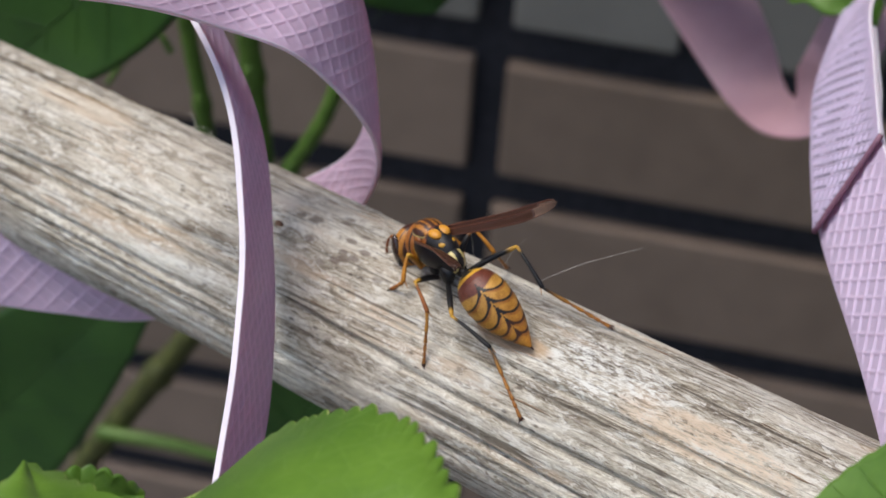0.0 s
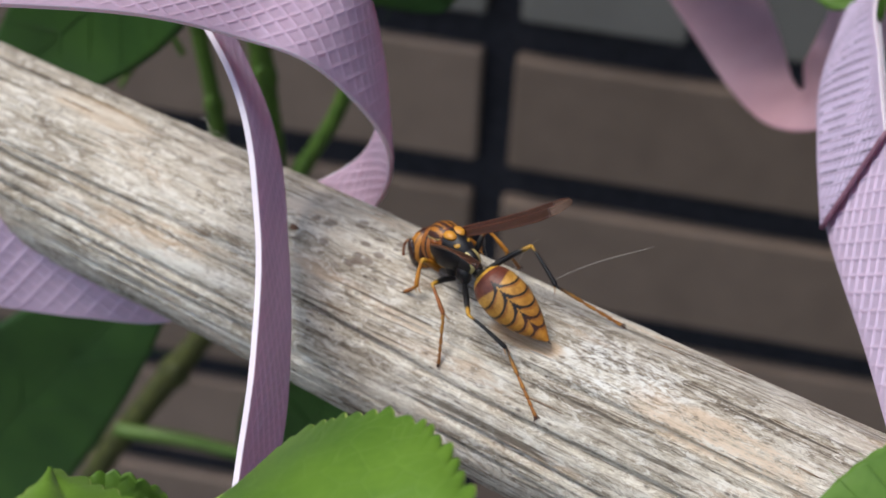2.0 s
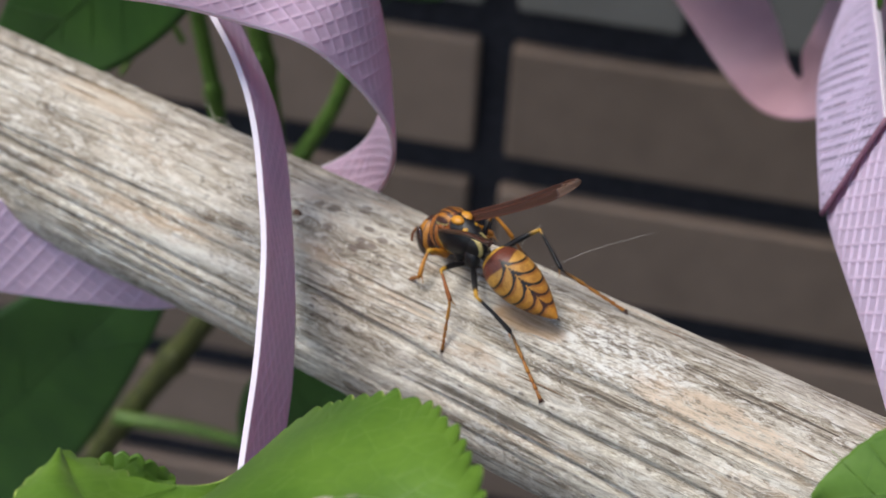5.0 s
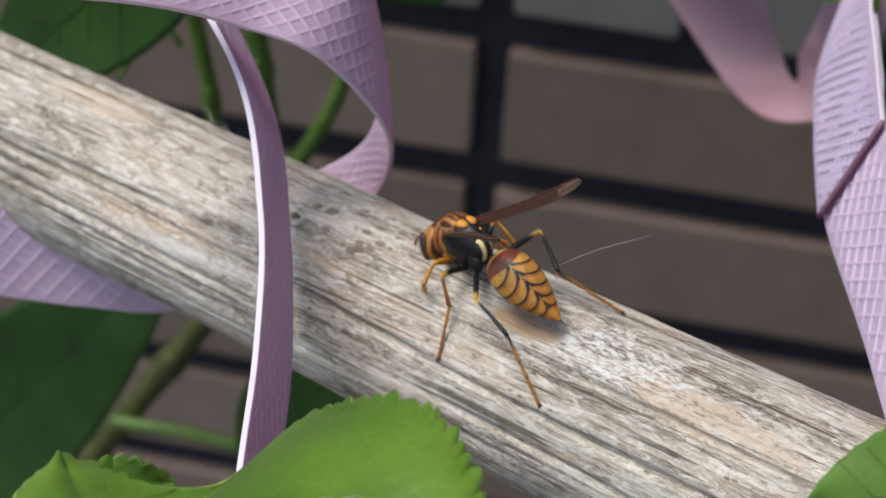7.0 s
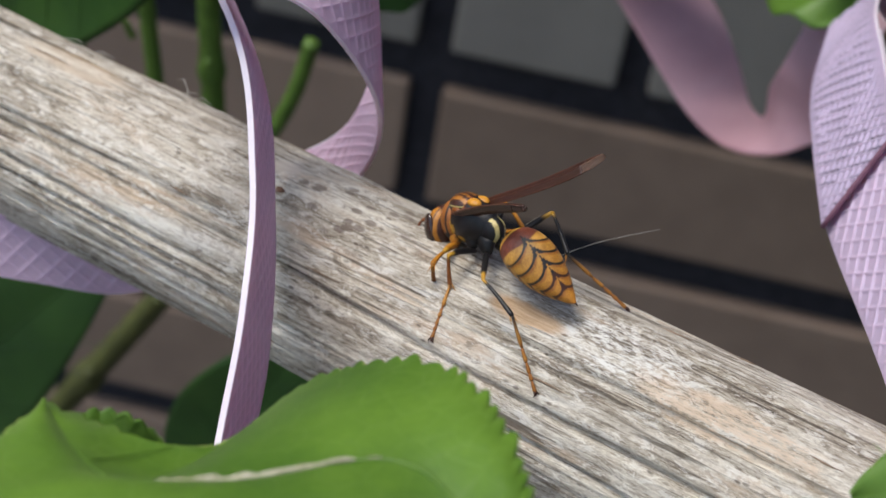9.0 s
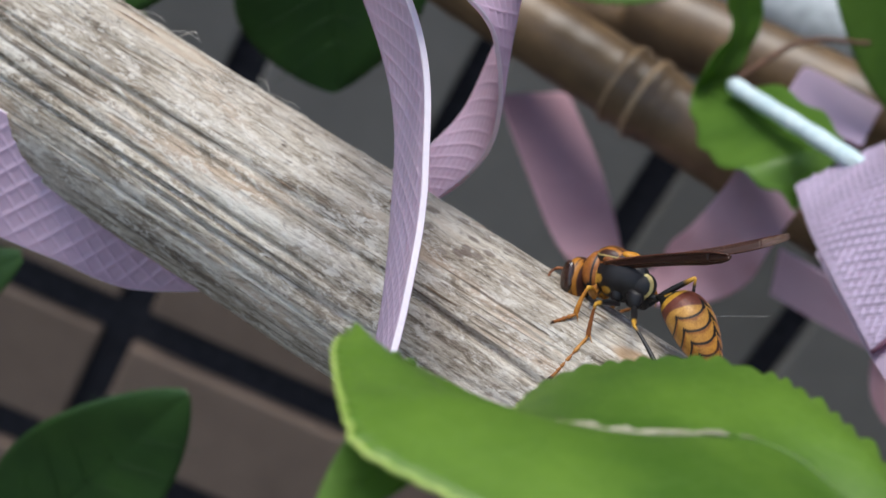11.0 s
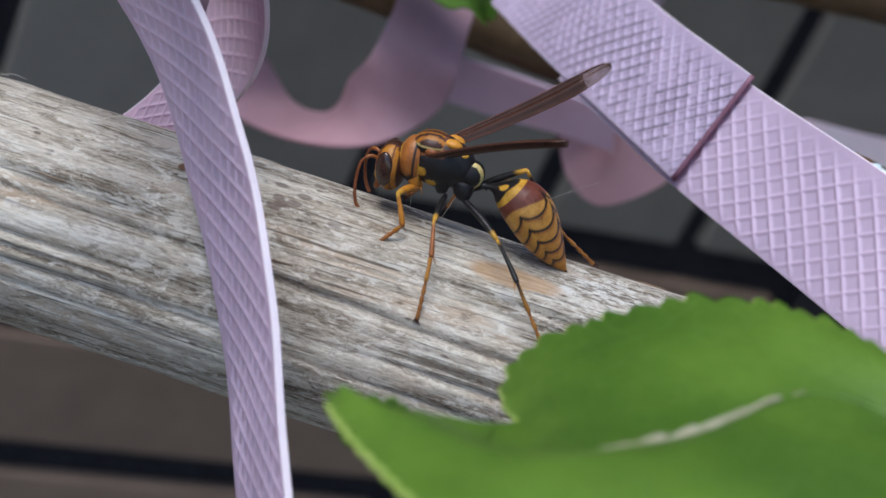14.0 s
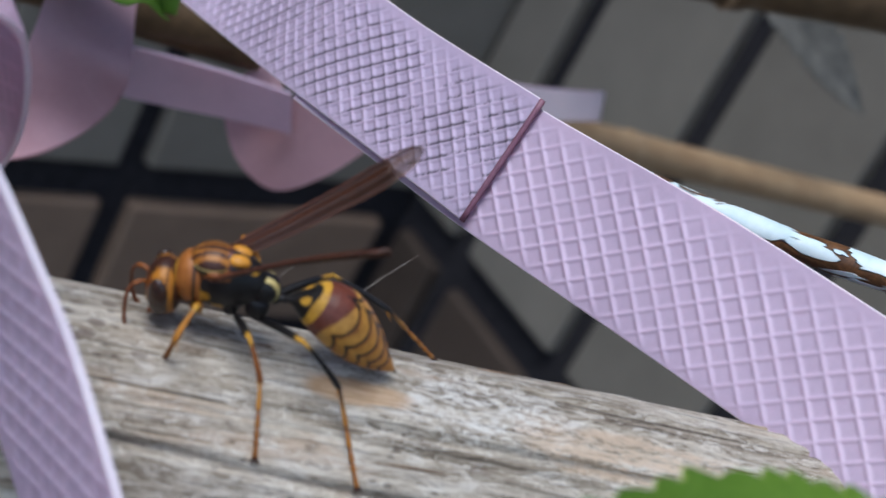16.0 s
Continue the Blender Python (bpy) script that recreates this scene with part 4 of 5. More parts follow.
def trellis():
    a = cane([(-6.0, 20.25, -4.33), (0.0, 17.62, -4.08), (9.0, 13.69, -3.69)], 0.75, BAMBOO, "brown glossy bamboo cane with a swollen node", nodes=(0.621, 0.588))
    b = cane([(3, 20.14, -3.85), (10, 17.14, -2.41), (18, 13.71, -0.76), (28, 9.43, 1.31)], 0.85, BAMBOO, "thick brown cane with a few crusty grey patches", nodes=(0.62,))
    cane([(3, 20.94, -2.85), (10, 17.94, -1.41), (18, 14.51, 0.24), (28, 10.23, 2.31)], 0.78, LICHEN, "pale grey mottled cane lying on a brown cane", nodes=(0.30, 0.72))
    way_b = unit(np.array((8.0, -3.43, 1.65)))
    out_b = unit(np.cross(way_b, np.cross((0.0, -0.6, 0.8), way_b)))
    low_b = np.cross(way_b, out_b)
    rnd = random.Random(8)
    for x0, x1, th, wide in ((12.6, 15.5, 0.7, 0.5), (16.5, 20.0, 0.8, 0.45)):
        rows = []
        for s in np.linspace(0, 1, 40):
            c = np.array((10, 17.14, -2.41)) + way_b * (x0 + (x1 - x0) * s - 10.0) / way_b[0]
            w = wide * math.sin(math.pi * min(1, 0.04 + s * 0.93)) ** 0.4 * (0.85 + 0.15 * math.sin(s * 23 + x0) + 0.08 * math.sin(s * 61))
            rows.append([c + (0.85 + 0.02) * (out_b * math.cos(q * w - th) + low_b * math.sin(q * w - th)) for q in np.linspace(-1, 1, 16)])
        add_mesh("lichen", *sheet(rows, 0.03), LICHEN, b, "crusty grey patch on the cane")
    cane([(0.17, 20.00, -4.72), (3.88, 20.20, -4.11), (6.89, 20.40, -3.90), (10.15, 20.60, -3.84)], 0.72, BAMBOO, "dark brown cane in the shade of the leaves", nodes=(0.40,))
    cane([(8.0, 16.9, -4.9), (14.0, 16.0, -5.75), (22.0, 15.6, -6.5), (32.0, 15.2, -7.3)], 0.40, BAMBOO_PALE, "slim tan cane below the thick cane", nodes=(0.55,))
    p, _ = even([(3.94, 13.95, -1.97), (4.98, 8.06, 0.08), (5.56, 5.00, 0.50), (6.19, 1.98, 1.28), (7.9, -3.61, 3.3)], 80)
    way = unit(p[-1] - p[0])
    up = unit(np.array((0, 0, 1.0)) - way * way[2])
    sd = np.cross(up, way)
    m = Matrix(((way[0], sd[0], up[0], p[0][0] * CM), (way[1], sd[1], up[1], p[0][1] * CM), (way[2], sd[2], up[2], p[0][2] * CM), (0, 0, 0, 1)))
    inv = np.array(m.inverted())
    loc = (p * CM) @ inv[:3, :3].T / CM + inv[:3, 3] / CM
    v, f = tube(loc, [0.152 + 0.008 * math.sin(k * 1.3) for k in range(80)], 22)
    stake = add_mesh("garden_stake", v, f, STAKE)
    stake.matrix_basis = m
    tagged(stake, "thin garden stake with pale blue coating peeling off rusty steel", "stake")
    v, f = blob((loc[0][0], loc[0][1], loc[0][2]), (0.06, 0.148, 0.148), 8, 14)
    add_mesh("rusty_tip", v, f, TWIG, stake, "rusty bare tip")
    stem_ob = stem("twig", [(7.9, 14.6, -1.6), (9.2, 16.0, -2.75), (11.5, 16.9, -3.0), (14.5, 17.9, -3.3)], 0.12, 0.09, TWIG, "dry brown twig tied to the cane")
    tagged(stem_ob, category="twig", group="dry twigs")
    v, f = blob((9.25, 15.9, -2.65), (0.16, 0.13, 0.14), 8, 12)
    add_mesh("bud", v, f, FIBRE, stem_ob, "pale dry bud")
    stem_ob = stem("twig", [(4.0, 14.2, -1.9), (4.8, 14.8, -1.0), (6.0, 15.2, -0.6)], 0.06, 0.04, TWIG, "short rusty twig beside the stake")
    tagged(stem_ob, category="twig", group="dry twigs")
    leaf((22.5, 17.5, -1.6), (27.5, 14.8, -4.2), (-0.4, -0.6, 0.7), 1.4, DRY_LEAF, "dark grey withered leaf with a ragged edge", teeth=0.5, depth=0.14, fold=0.3, droop=0.1)


# ---- the wasp ----
YELLOW, TAN, ORANGE, AMBER = (0.56, 0.31, 0.035), (0.50, 0.265, 0.055), (0.43, 0.175, 0.018), (0.26, 0.085, 0.018)
FOOT = (0.46, 0.21, 0.035)
RUST, UMBER, BLACK, IVORY = (0.15, 0.042, 0.024), (0.055, 0.020, 0.012), (0.011, 0.010, 0.010), (0.60, 0.50, 0.20)


def chitin_material():
    """Wasp shell: the markings of each part, faint mottling, fine pits, satin gloss."""
    w = Nodes("wasp_shell", 0.4, 0.35)
    mark = w.t.nodes.new("ShaderNodeAttribute")
    mark.attribute_name = "marking"
    n1 = w.noise(w.coords(), 9.0, 4, 0.6)
    n2 = w.noise(w.coords(), 60.0, 3, 0.6)
    w.color(w.mix(1.0, mark.outputs["Color"], w.ramp(w.math('ADD', w.math('MULTIPLY', n1, 0.6), w.math('MULTIPLY', n2, 0.4)), (0.34, (0.50, 0.43, 0.36)), (0.62, (1.0, 1.0, 1.0))), 'MULTIPLY'))
    w.rough(w.math('ADD', w.math('MULTIPLY', n2, 0.35), 0.26))
    w.bump(n2, 0.25, 0.010)
    return w.m


def wing_material(name, tint, cover):
    w = Nodes(name, 0.40, 0.3)
    v = w.coords()
    n = w.noise(v, 12.0, 4)
    w.color(w.mix(n, tuple(0.65 * c for c in tint), tint))
    w.bump(w.noise(v, 40.0, 2), 0.2, 0.01)
    clear = w.n("ShaderNodeBsdfTransparent")
    mixer = w.n("ShaderNodeMixShader", w.math('ADD', w.math('MULTIPLY', n, 0.2), cover), clear.outputs[0], w.b.outputs[0])
    w.t.links.new(mixer.outputs[0], w.o.inputs["Surface"])
    return w.m


CHITIN = chitin_material()
FRONT = []
WING = wing_material("smoky_wing", (0.046, 0.017, 0.009), 0.86)
WING_CLEAR = wing_material("clear_wing", (0.17, 0.10, 0.07), 0.40)
WING_VEIN = speckled("wing_vein", (0.045, 0.014, 0.008), (0.10, 0.034, 0.017), 0.35, 8.0, 0.1)
EYE = speckled("wasp_eye", (0.020, 0.010, 0.007), (0.050, 0.024, 0.014), 0.18, 20.0, 0.05, 0.6)


def stretch(v):
    """Mid body and head: drawn out and lifted away from the waist."""
    k = min(1.0, max(0.0, v[0] / 0.30))
    k = k * k * (3 - 2 * k)
    return (v[0] + 0.085 * k, v[1] * 1.04, v[2] + 0.055 * k)


def marked(name, piece, colour, parent, label=""):
    """A part of the wasp, its markings given by a function of the place on it."""
    verts, faces = piece
    ob = add_mesh(name, [stretch(v) for v in verts] if parent in FRONT or name in ("thorax", "head") else verts, faces, CHITIN, parent, label)
    if name in ("thorax", "head"):
        FRONT.append(ob)
    layer = ob.data.color_attributes.new("marking", 'FLOAT_COLOR', 'POINT')
    for k, v in enumerate(verts):
        layer.data[k].color = (*colour(v), 1.0)
    return ob


def lathe(profile, n, sides, s0, s1, flat=0.92):
    """Rings along -x between two stations of a radius profile (station, radius, sag)."""
    st = np.array(profile)
    verts, faces = [], []
    for i in range(n + 1):
        s = s0 + (s1 - s0) * i / n
        r = np.interp(s, st[:, 0], st[:, 1]) * 0.93
        z0 = np.interp(s, st[:, 0], st[:, 2])
        for j in range(sides):
            th = 2 * math.pi * j / sides
            verts.append((-s * GASTER, r * math.sin(th), z0 + flat * r * math.cos(th)))
    for i in range(n):
        for j in range(sides):
            jj = (j + 1) % sides
            faces.append((i * sides + j, (i + 1) * sides + j, (i + 1) * sides + jj, i * sides + jj))
    return verts, faces


GASTER = 1.14
BELLY = [(0.0, 0.030, 0.0), (0.04, 0.042, 0.050), (0.08, 0.078, 0.095), (0.12, 0.132, 0.128), (0.16, 0.180, 0.148), (0.21, 0.222, 0.162), (0.27, 0.250, 0.168), (0.34, 0.266, 0.168), (0.42, 0.274, 0.158), (0.50, 0.270, 0.140),
         (0.58, 0.254, 0.118), (0.66, 0.226, 0.094), (0.74, 0.190, 0.069), (0.81, 0.148, 0.047), (0.88, 0.102, 0.027), (0.94, 0.060, 0.013), (0.985, 0.022, 0.004), (1.0, 0.004, 0.0)]


def blend(a, b, k):
    k = min(1.0, max(0.0, k))
    return tuple(p * (1 - k) + q * k for p, q in zip(a, b))


def belly_marking(v):
    """Black root with two spots and a yellow band, rust saddle, then ochre with wavy black lines."""
    s = -v[0] / GASTER
    th = abs(math.atan2(v[1], v[2] - float(np.interp(s, [r[0] for r in BELLY], [r[2] for r in BELLY]))))
    if s < 0.205:
        spot = ((s - 0.108) / 0.022) ** 2 + ((th - 0.85) / 0.36) ** 2
        band = (s - 0.150 - 0.010 * math.cos(3 * th)) / 0.008
        return blend(blend(BLACK, YELLOW, (1.15 - spot) / 0.3), YELLOW, band)
    t = (s - 0.34) / 0.5
    col = blend(TAN, ORANGE, t * 0.75)
    edge = 0.360 + 0.045 * math.cos(2.2 * th) - 0.05 * max(0, th - 1.1)
    col = blend(col, RUST, (edge - s) / 0.012)
    if th > 2.45:
        col = blend(col, AMBER, (th - 2.45) / 0.3)
    # scalloped dark lines, each with a broad fork along the back
    for s0, amp in ((0.435, 0.066), (0.560, 0.062), (0.675, 0.054), (0.778, 0.042), (0.868, 0.026)):
        lobe = abs(math.sin(2.15 * th)) ** 0.6 * (1.0 - 0.12 * th)
        line = s0 + amp * (1.75 * lobe - 1.25)
        col = blend(col, (0.34, 0.13, 0.025), min((s - line) / 0.012, (line + 0.040 - s) / 0.012) * 0.75)
        wide = 0.0145 + 0.032 * math.exp(-(th / 0.17) ** 2) + 0.010 * math.exp(-((th - 1.46) / 0.14) ** 2)
        col = blend(col, BLACK if s < 0.74 else UMBER, (wide - abs(s - line)) / 0.007)
    return col


def thorax_marking(v):
    x, y, z = v
    if x > 0.60:
        return ORANGE if x > 0.655 or z < 0.05 else RUST
    if z > 0.19 and x > 0.30:
        a = abs(y)
        if 0.018 < a < 0.042 or 0.072 < a < 0.100 or a > 0.135:
            return AMBER if a > 0.05 else RUST
        return UMBER
    if ((x - 0.50) / 0.055) ** 2 + ((z - 0.03) / 0.045) ** 2 < 1 or ((x - 0.40) / 0.05) ** 2 + ((z + 0.075) / 0.04) ** 2 < 1:
        return YELLOW
    return BLACK


def rear_marking(v):
    return IVORY if v[2] > -0.06 and 0.035 < abs(v[1]) < 0.072 else BLACK


def wing(length, width, label, clear):
    """A folded wing blade along +x from its root, upper edge to +z, with raised veins and a paler end."""
    way, side, nor = np.eye(3)[0], np.eye(3)[2], np.eye(3)[1]
    prof = [(0.0, 0.04, -0.34), (0.1, 0.10, -0.62), (0.3, 0.10, -0.74), (0.55, 0.09, -0.84), (0.75, 0.11, -0.92), (0.9, 0.06, -0.80), (0.97, -0.05, -0.60), (1.0, -0.22, -0.38)]
    st = np.array(prof)

    def at(s, q):
        hi, lo = np.interp(s, st[:, 0], st[:, 1]), np.interp(s, st[:, 0], st[:, 2])
        w = (hi + (lo - hi) * q) * width
        return way * s * length + side * w + nor * (0.030 * math.sin(q * 9.0) * (0.3 + 0.7 * s) + 0.04 * math.sin(s * 3.0))

    rows = [[at(s, q) for q in np.linspace(0, 1, 16)] for s in np.linspace(0, 0.83, 40)]
    ob = add_mesh("wing", *sheet(rows, 0.010), WING, WASP, label)
    rows = [[at(s, q) for q in np.linspace(0, 1, 16)] for s in np.linspace(0.83, 1.0, 14)]
    add_mesh("wing_tip", *sheet(rows, 0.008), clear, ob, "paler wing tip")
    for q0, q1, s1, r in ((0.0, 0.0, 0.97, 0.014), (0.25, 0.2, 0.95, 0.008), (0.5, 0.45, 0.93, 0.007), (0.72, 0.7, 0.88, 0.006), (1.0, 1.0, 0.9, 0.006)):
        pts = [at(s, q0 + (q1 - q0) * s) for s in np.linspace(0.0, s1, 30)]
        add_mesh("vein", *tube(pts, np.linspace(r, r * 0.5, 30), 6), WING_VEIN, ob)
    for s, qa, qb in ((0.62, 0.0, 0.45), (0.74, 0.2, 0.7), (0.86, 0.0, 0.45), (0.48, 0.45, 1.0)):
        pts = [at(s + 0.05 * u, qa + (qb - qa) * u) for u in np.linspace(0, 1, 8)]
        add_mesh("vein", *tube(pts, [0.005] * 8, 5), WING_VEIN, ob)
    return ob


def leg_meshes(lengths, cols, thick):
    """Thigh from the hip, shin from the knee and foot from the ankle, each along +x."""
    hip_c, knee_c, shin_c, foot_c = cols
    femur, shin, foot = lengths
    n = 20
    s = np.linspace(0, 1, n)
    swell = thick * (0.62 + 0.50 * np.sin(np.pi * np.clip(s * 0.9 + 0.10, 0, 1)) ** 0.8)
    th = marked("femur", tube([(femur * q, 0, 0.018 * math.sin(3.1 * q)) for q in s], swell, 14), lambda v: blend(hip_c, knee_c, (v[0] / femur - 0.80) / 0.10), WASP)
    slim = thick * (0.52 + 0.40 * s ** 1.3 - 0.22 * np.clip(s - 0.93, 0, 1) / 0.07)
    sh = marked("tibia", tube([(shin * q, 0, 0.012 * math.sin(3.1 * q)) for q in s], slim, 14), lambda v: blend(knee_c, shin_c, (v[0] / shin - 0.06) / 0.10), WASP)
    for q in (0.03, -0.03):
        marked("spur", tube([(shin - 0.012, q * 0.5, -0.01), (shin + 0.065, q * 1.4, -0.05)], [0.009, 0.002], 6), lambda v: foot_c, sh)
    joints = np.cumsum([0.0, 0.42, 0.19, 0.14, 0.10, 0.15]) * foot
    pieces = []
    for p, q in zip(joints, joints[1:]):
        w = thick * 0.64
        pieces.append(tube([(p, 0, 0), (p + 0.06 * (q - p), 0, 0), (p + 0.80 * (q - p), 0, 0), (q, 0, 0)], [w * 0.60, w * 0.74, w * 1.12, w * 0.62], 10))

    def ringed(v):
        k = min(abs(v[0] - p) for p in joints[1:])
        base = blend(shin_c, foot_c, (v[0] / foot - 0.18) / 0.18) if shin_c == BLACK else foot_c
        return blend(blend(base, AMBER, 0.8), base, k / 0.025 - 0.3)

    ft = marked("tarsus", join(*pieces), ringed, WASP)
    for q in (1, -1):
        marked("claw", tube(spline([(foot - 0.02, 0.008 * q, 0), (foot + 0.02, 0.024 * q, 0.014), (foot + 0.042, 0.036 * q, -0.012)], 6), np.linspace(0.012, 0.003, 6), 6), lambda v: UMBER, ft)
    marked("pad", blob((foot + 0.005, 0, -0.004), (0.026, 0.018, 0.014), 8, 10), lambda v: UMBER, ft)
    return th, sh, ft


WASP = tagged(new("wasp"), "paper wasp with orange head, banded abdomen and raised wings on wood", "wasp")
thorax = marked("thorax", blob((0.365, 0, 0.105), (0.300, 0.192, 0.262), 72, 80, shape=lambda v: (v[0], v[1] * (1 - 0.10 * v[2]), v[2] * (1 - 0.18 * max(0, v[0])) - 0.04 * v[0])), thorax_marking, WASP, "black mid body with rust stripes")
marked("pronotum", blob((0.605, 0, 0.075), (0.150, 0.192, 0.232), 40, 48), lambda v: YELLOW if v[0] > 0.715 or (v[0] < 0.535 and v[2] < 0.12) else (((0.32, 0.115, 0.024) if abs(v[0] - 0.575) > 0.012 else BLACK) if v[2] > -0.04 else BLACK), thorax, "rust collar with yellow rims")
def dome_marking(v):
    a = abs(v[1])
    if v[2] < 0.285:
        return IVORY if v[2] > 0.272 else BLACK
    return (0.40, 0.16, 0.022) if 0.020 < a < 0.050 or 0.085 < a < 0.122 else UMBER


marked("mesoscutum", blob((0.440, 0, 0.262), (0.190, 0.165, 0.125), 40, 56), dome_marking, thorax, "striped brown dome")
marked("scutellum", join(blob((0.255, 0.055, 0.318), (0.072, 0.062, 0.045), 10, 18), blob((0.255, -0.055, 0.318), (0.072, 0.062, 0.045), 10, 18)), lambda v: (0.60, 0.27, 0.030), thorax, "orange twin bumps")
marked("postscutellum", blob((0.165, 0, 0.250), (0.038, 0.105, 0.036), 10, 18), lambda v: YELLOW, thorax)
rear = marked("propodeum", blob((0.140, 0, 0.060), (0.135, 0.122, 0.160), 48, 72, shape=lambda v: (v[0] - 0.25 * v[2], v[1], v[2])), rear_marking, thorax, "black rear with two pale stripes")
for q in (1, -1):
    marked("tegula", blob((0.42, 0.160 * q, 0.235), (0.065, 0.030, 0.038), 8, 14), lambda v: AMBER, thorax)
    for x in (0.14, 0.30, 0.56):
        marked("coxa", tube(spline([(x, 0.06 * q, 0.0), (x, 0.085 * q, -0.11), (x - 0.01, 0.10 * q, -0.175)], 7), (0.07, 0.075, 0.072, 0.066, 0.058, 0.05, 0.035), 12), lambda v: BLACK if v[0] < 0.5 else ORANGE, thorax)
marked("petiole", tube([(0.06, 0, -0.03), (0.0, 0, 0.0), (-0.05, 0, -0.012)], (0.045, 0.033, 0.038), 14), lambda v: BLACK, thorax)

head = marked("head", blob((0.815, 0, -0.040), (0.150, 0.228, 0.250), 40, 48, shape=lambda v: (v[0], v[1] * (1 - 0.22 * max(0, -v[2])), v[2])),
              lambda v: UMBER if (v[2] > 0.09 and abs(v[1]) < 0.08) or v[0] < 0.735 or 0.770 < v[0] < 0.785 else (AMBER if v[0] > 0.90 and v[2] > -0.02 else ORANGE), WASP, "orange head with dark crown")
marked("neck", tube([(0.66, 0, 0.02), (0.80, 0, 0.0)], (0.09, 0.075), 12), lambda v: BLACK, head)
marked("clypeus", blob((0.925, 0, -0.135), (0.045, 0.085, 0.075), 10, 18), lambda v: YELLOW, head)
for q in (1, -1):
    turn = Matrix.Rotation(radians(-18 * q), 3, 'Z')
    add_mesh("eye", *blob((0.930, 0.186 * q, 0.040), (0.088, 0.055, 0.175), 14, 20, turn=turn), EYE, head, "glossy dark brown eye")
    marked("mandible", tube(spline([(0.89, 0.085 * q, -0.18), (0.925, 0.075 * q, -0.25), (0.93, 0.025 * q, -0.29)], 8), np.linspace(0.040, 0.012, 8), 10), lambda v: AMBER if v[2] > -0.26 else UMBER, head)
    scape = [(0.935, 0.055 * q, 0.020), (0.99, 0.085 * q, 0.050), (1.04, 0.110 * q, 0.040)]
    ant = marked("antenna", tube(spline(scape, 10), np.linspace(0.014, 0.021, 10), 10), lambda v: AMBER, head, "orange-brown bent antenna")
    lash = spline([scape[-1], (1.085, 0.13 * q, -0.02), (1.105, 0.16 * q, -0.16), (1.10, 0.19 * q, -0.30), (1.075, 0.20 * q, -0.40), (1.04, 0.20 * q, -0.46)], 60)
    rad = [0.011 + 0.006 * (k / 59) + 0.003 * (1 if k % 5 < 3 else 0) for k in range(60)]
    marked("flagellum", tube(lash, rad, 10), lambda v: (0.20, 0.060, 0.018), head)

gaster = marked("gaster", lathe(BELLY, 8, 40, 0.0, 0.10), belly_marking, WASP, "abdomen banded in yellow, black and rust")
CUTS = (0.09, 0.208, 0.455, 0.590, 0.715, 0.830, 1.0)
for k in range(6):
    v, f = lathe(BELLY, 30, 96, CUTS[k], CUTS[k + 1] + (0.012 if k < 5 else 0))
    lift = 0.0035 * (5 - k)
    marked("tergite", ([(x, y * (1 + lift), z * (1 + lift)) for x, y, z in v], f), belly_marking, gaster)
marked("sting_sheath", tube([(-1.11, 0, 0), (-1.175, 0, -0.004)], (0.018, 0.004), 8), lambda v: UMBER, gaster)

raised_wing = wing(1.68, 0.20, "raised red-brown folded wing with dark veins", WING_CLEAR)
low_wing = wing(1.50, 0.19, "lowered dark red-brown folded wing", WING)

# legs: hip in the body, lengths of thigh, shin and foot, colours, thickness
LEGS = {
    "front_near": ((0.62, 0.11, -0.12), (0.306, 0.301, 0.27), (ORANGE, YELLOW, ORANGE, ORANGE), 0.034),
    "front_far": ((0.62, -0.11, -0.12), (0.306, 0.301, 0.27), (ORANGE, YELLOW, ORANGE, ORANGE), 0.034),
    "middle_near": ((0.33, 0.11, -0.14), (0.456, 0.351, 0.594), (BLACK, YELLOW, AMBER, FOOT), 0.030),
    "middle_far": ((0.33, -0.11, -0.14), (0.49, 0.36, 0.6), (BLACK, ORANGE, ORANGE, FOOT), 0.030),
    "hind_near": ((0.15, 0.11, -0.14), (0.536, 0.532, 0.795), (BLACK, YELLOW, BLACK, FOOT), 0.031),
    "hind_far": ((0.15, -0.11, -0.14), (0.646, 0.539, 0.826), (BLACK, YELLOW, BLACK, FOOT), 0.031),
}
LEG_PARTS = {k: leg_meshes(v[1], v[2], v[3]) for k, v in LEGS.items()}

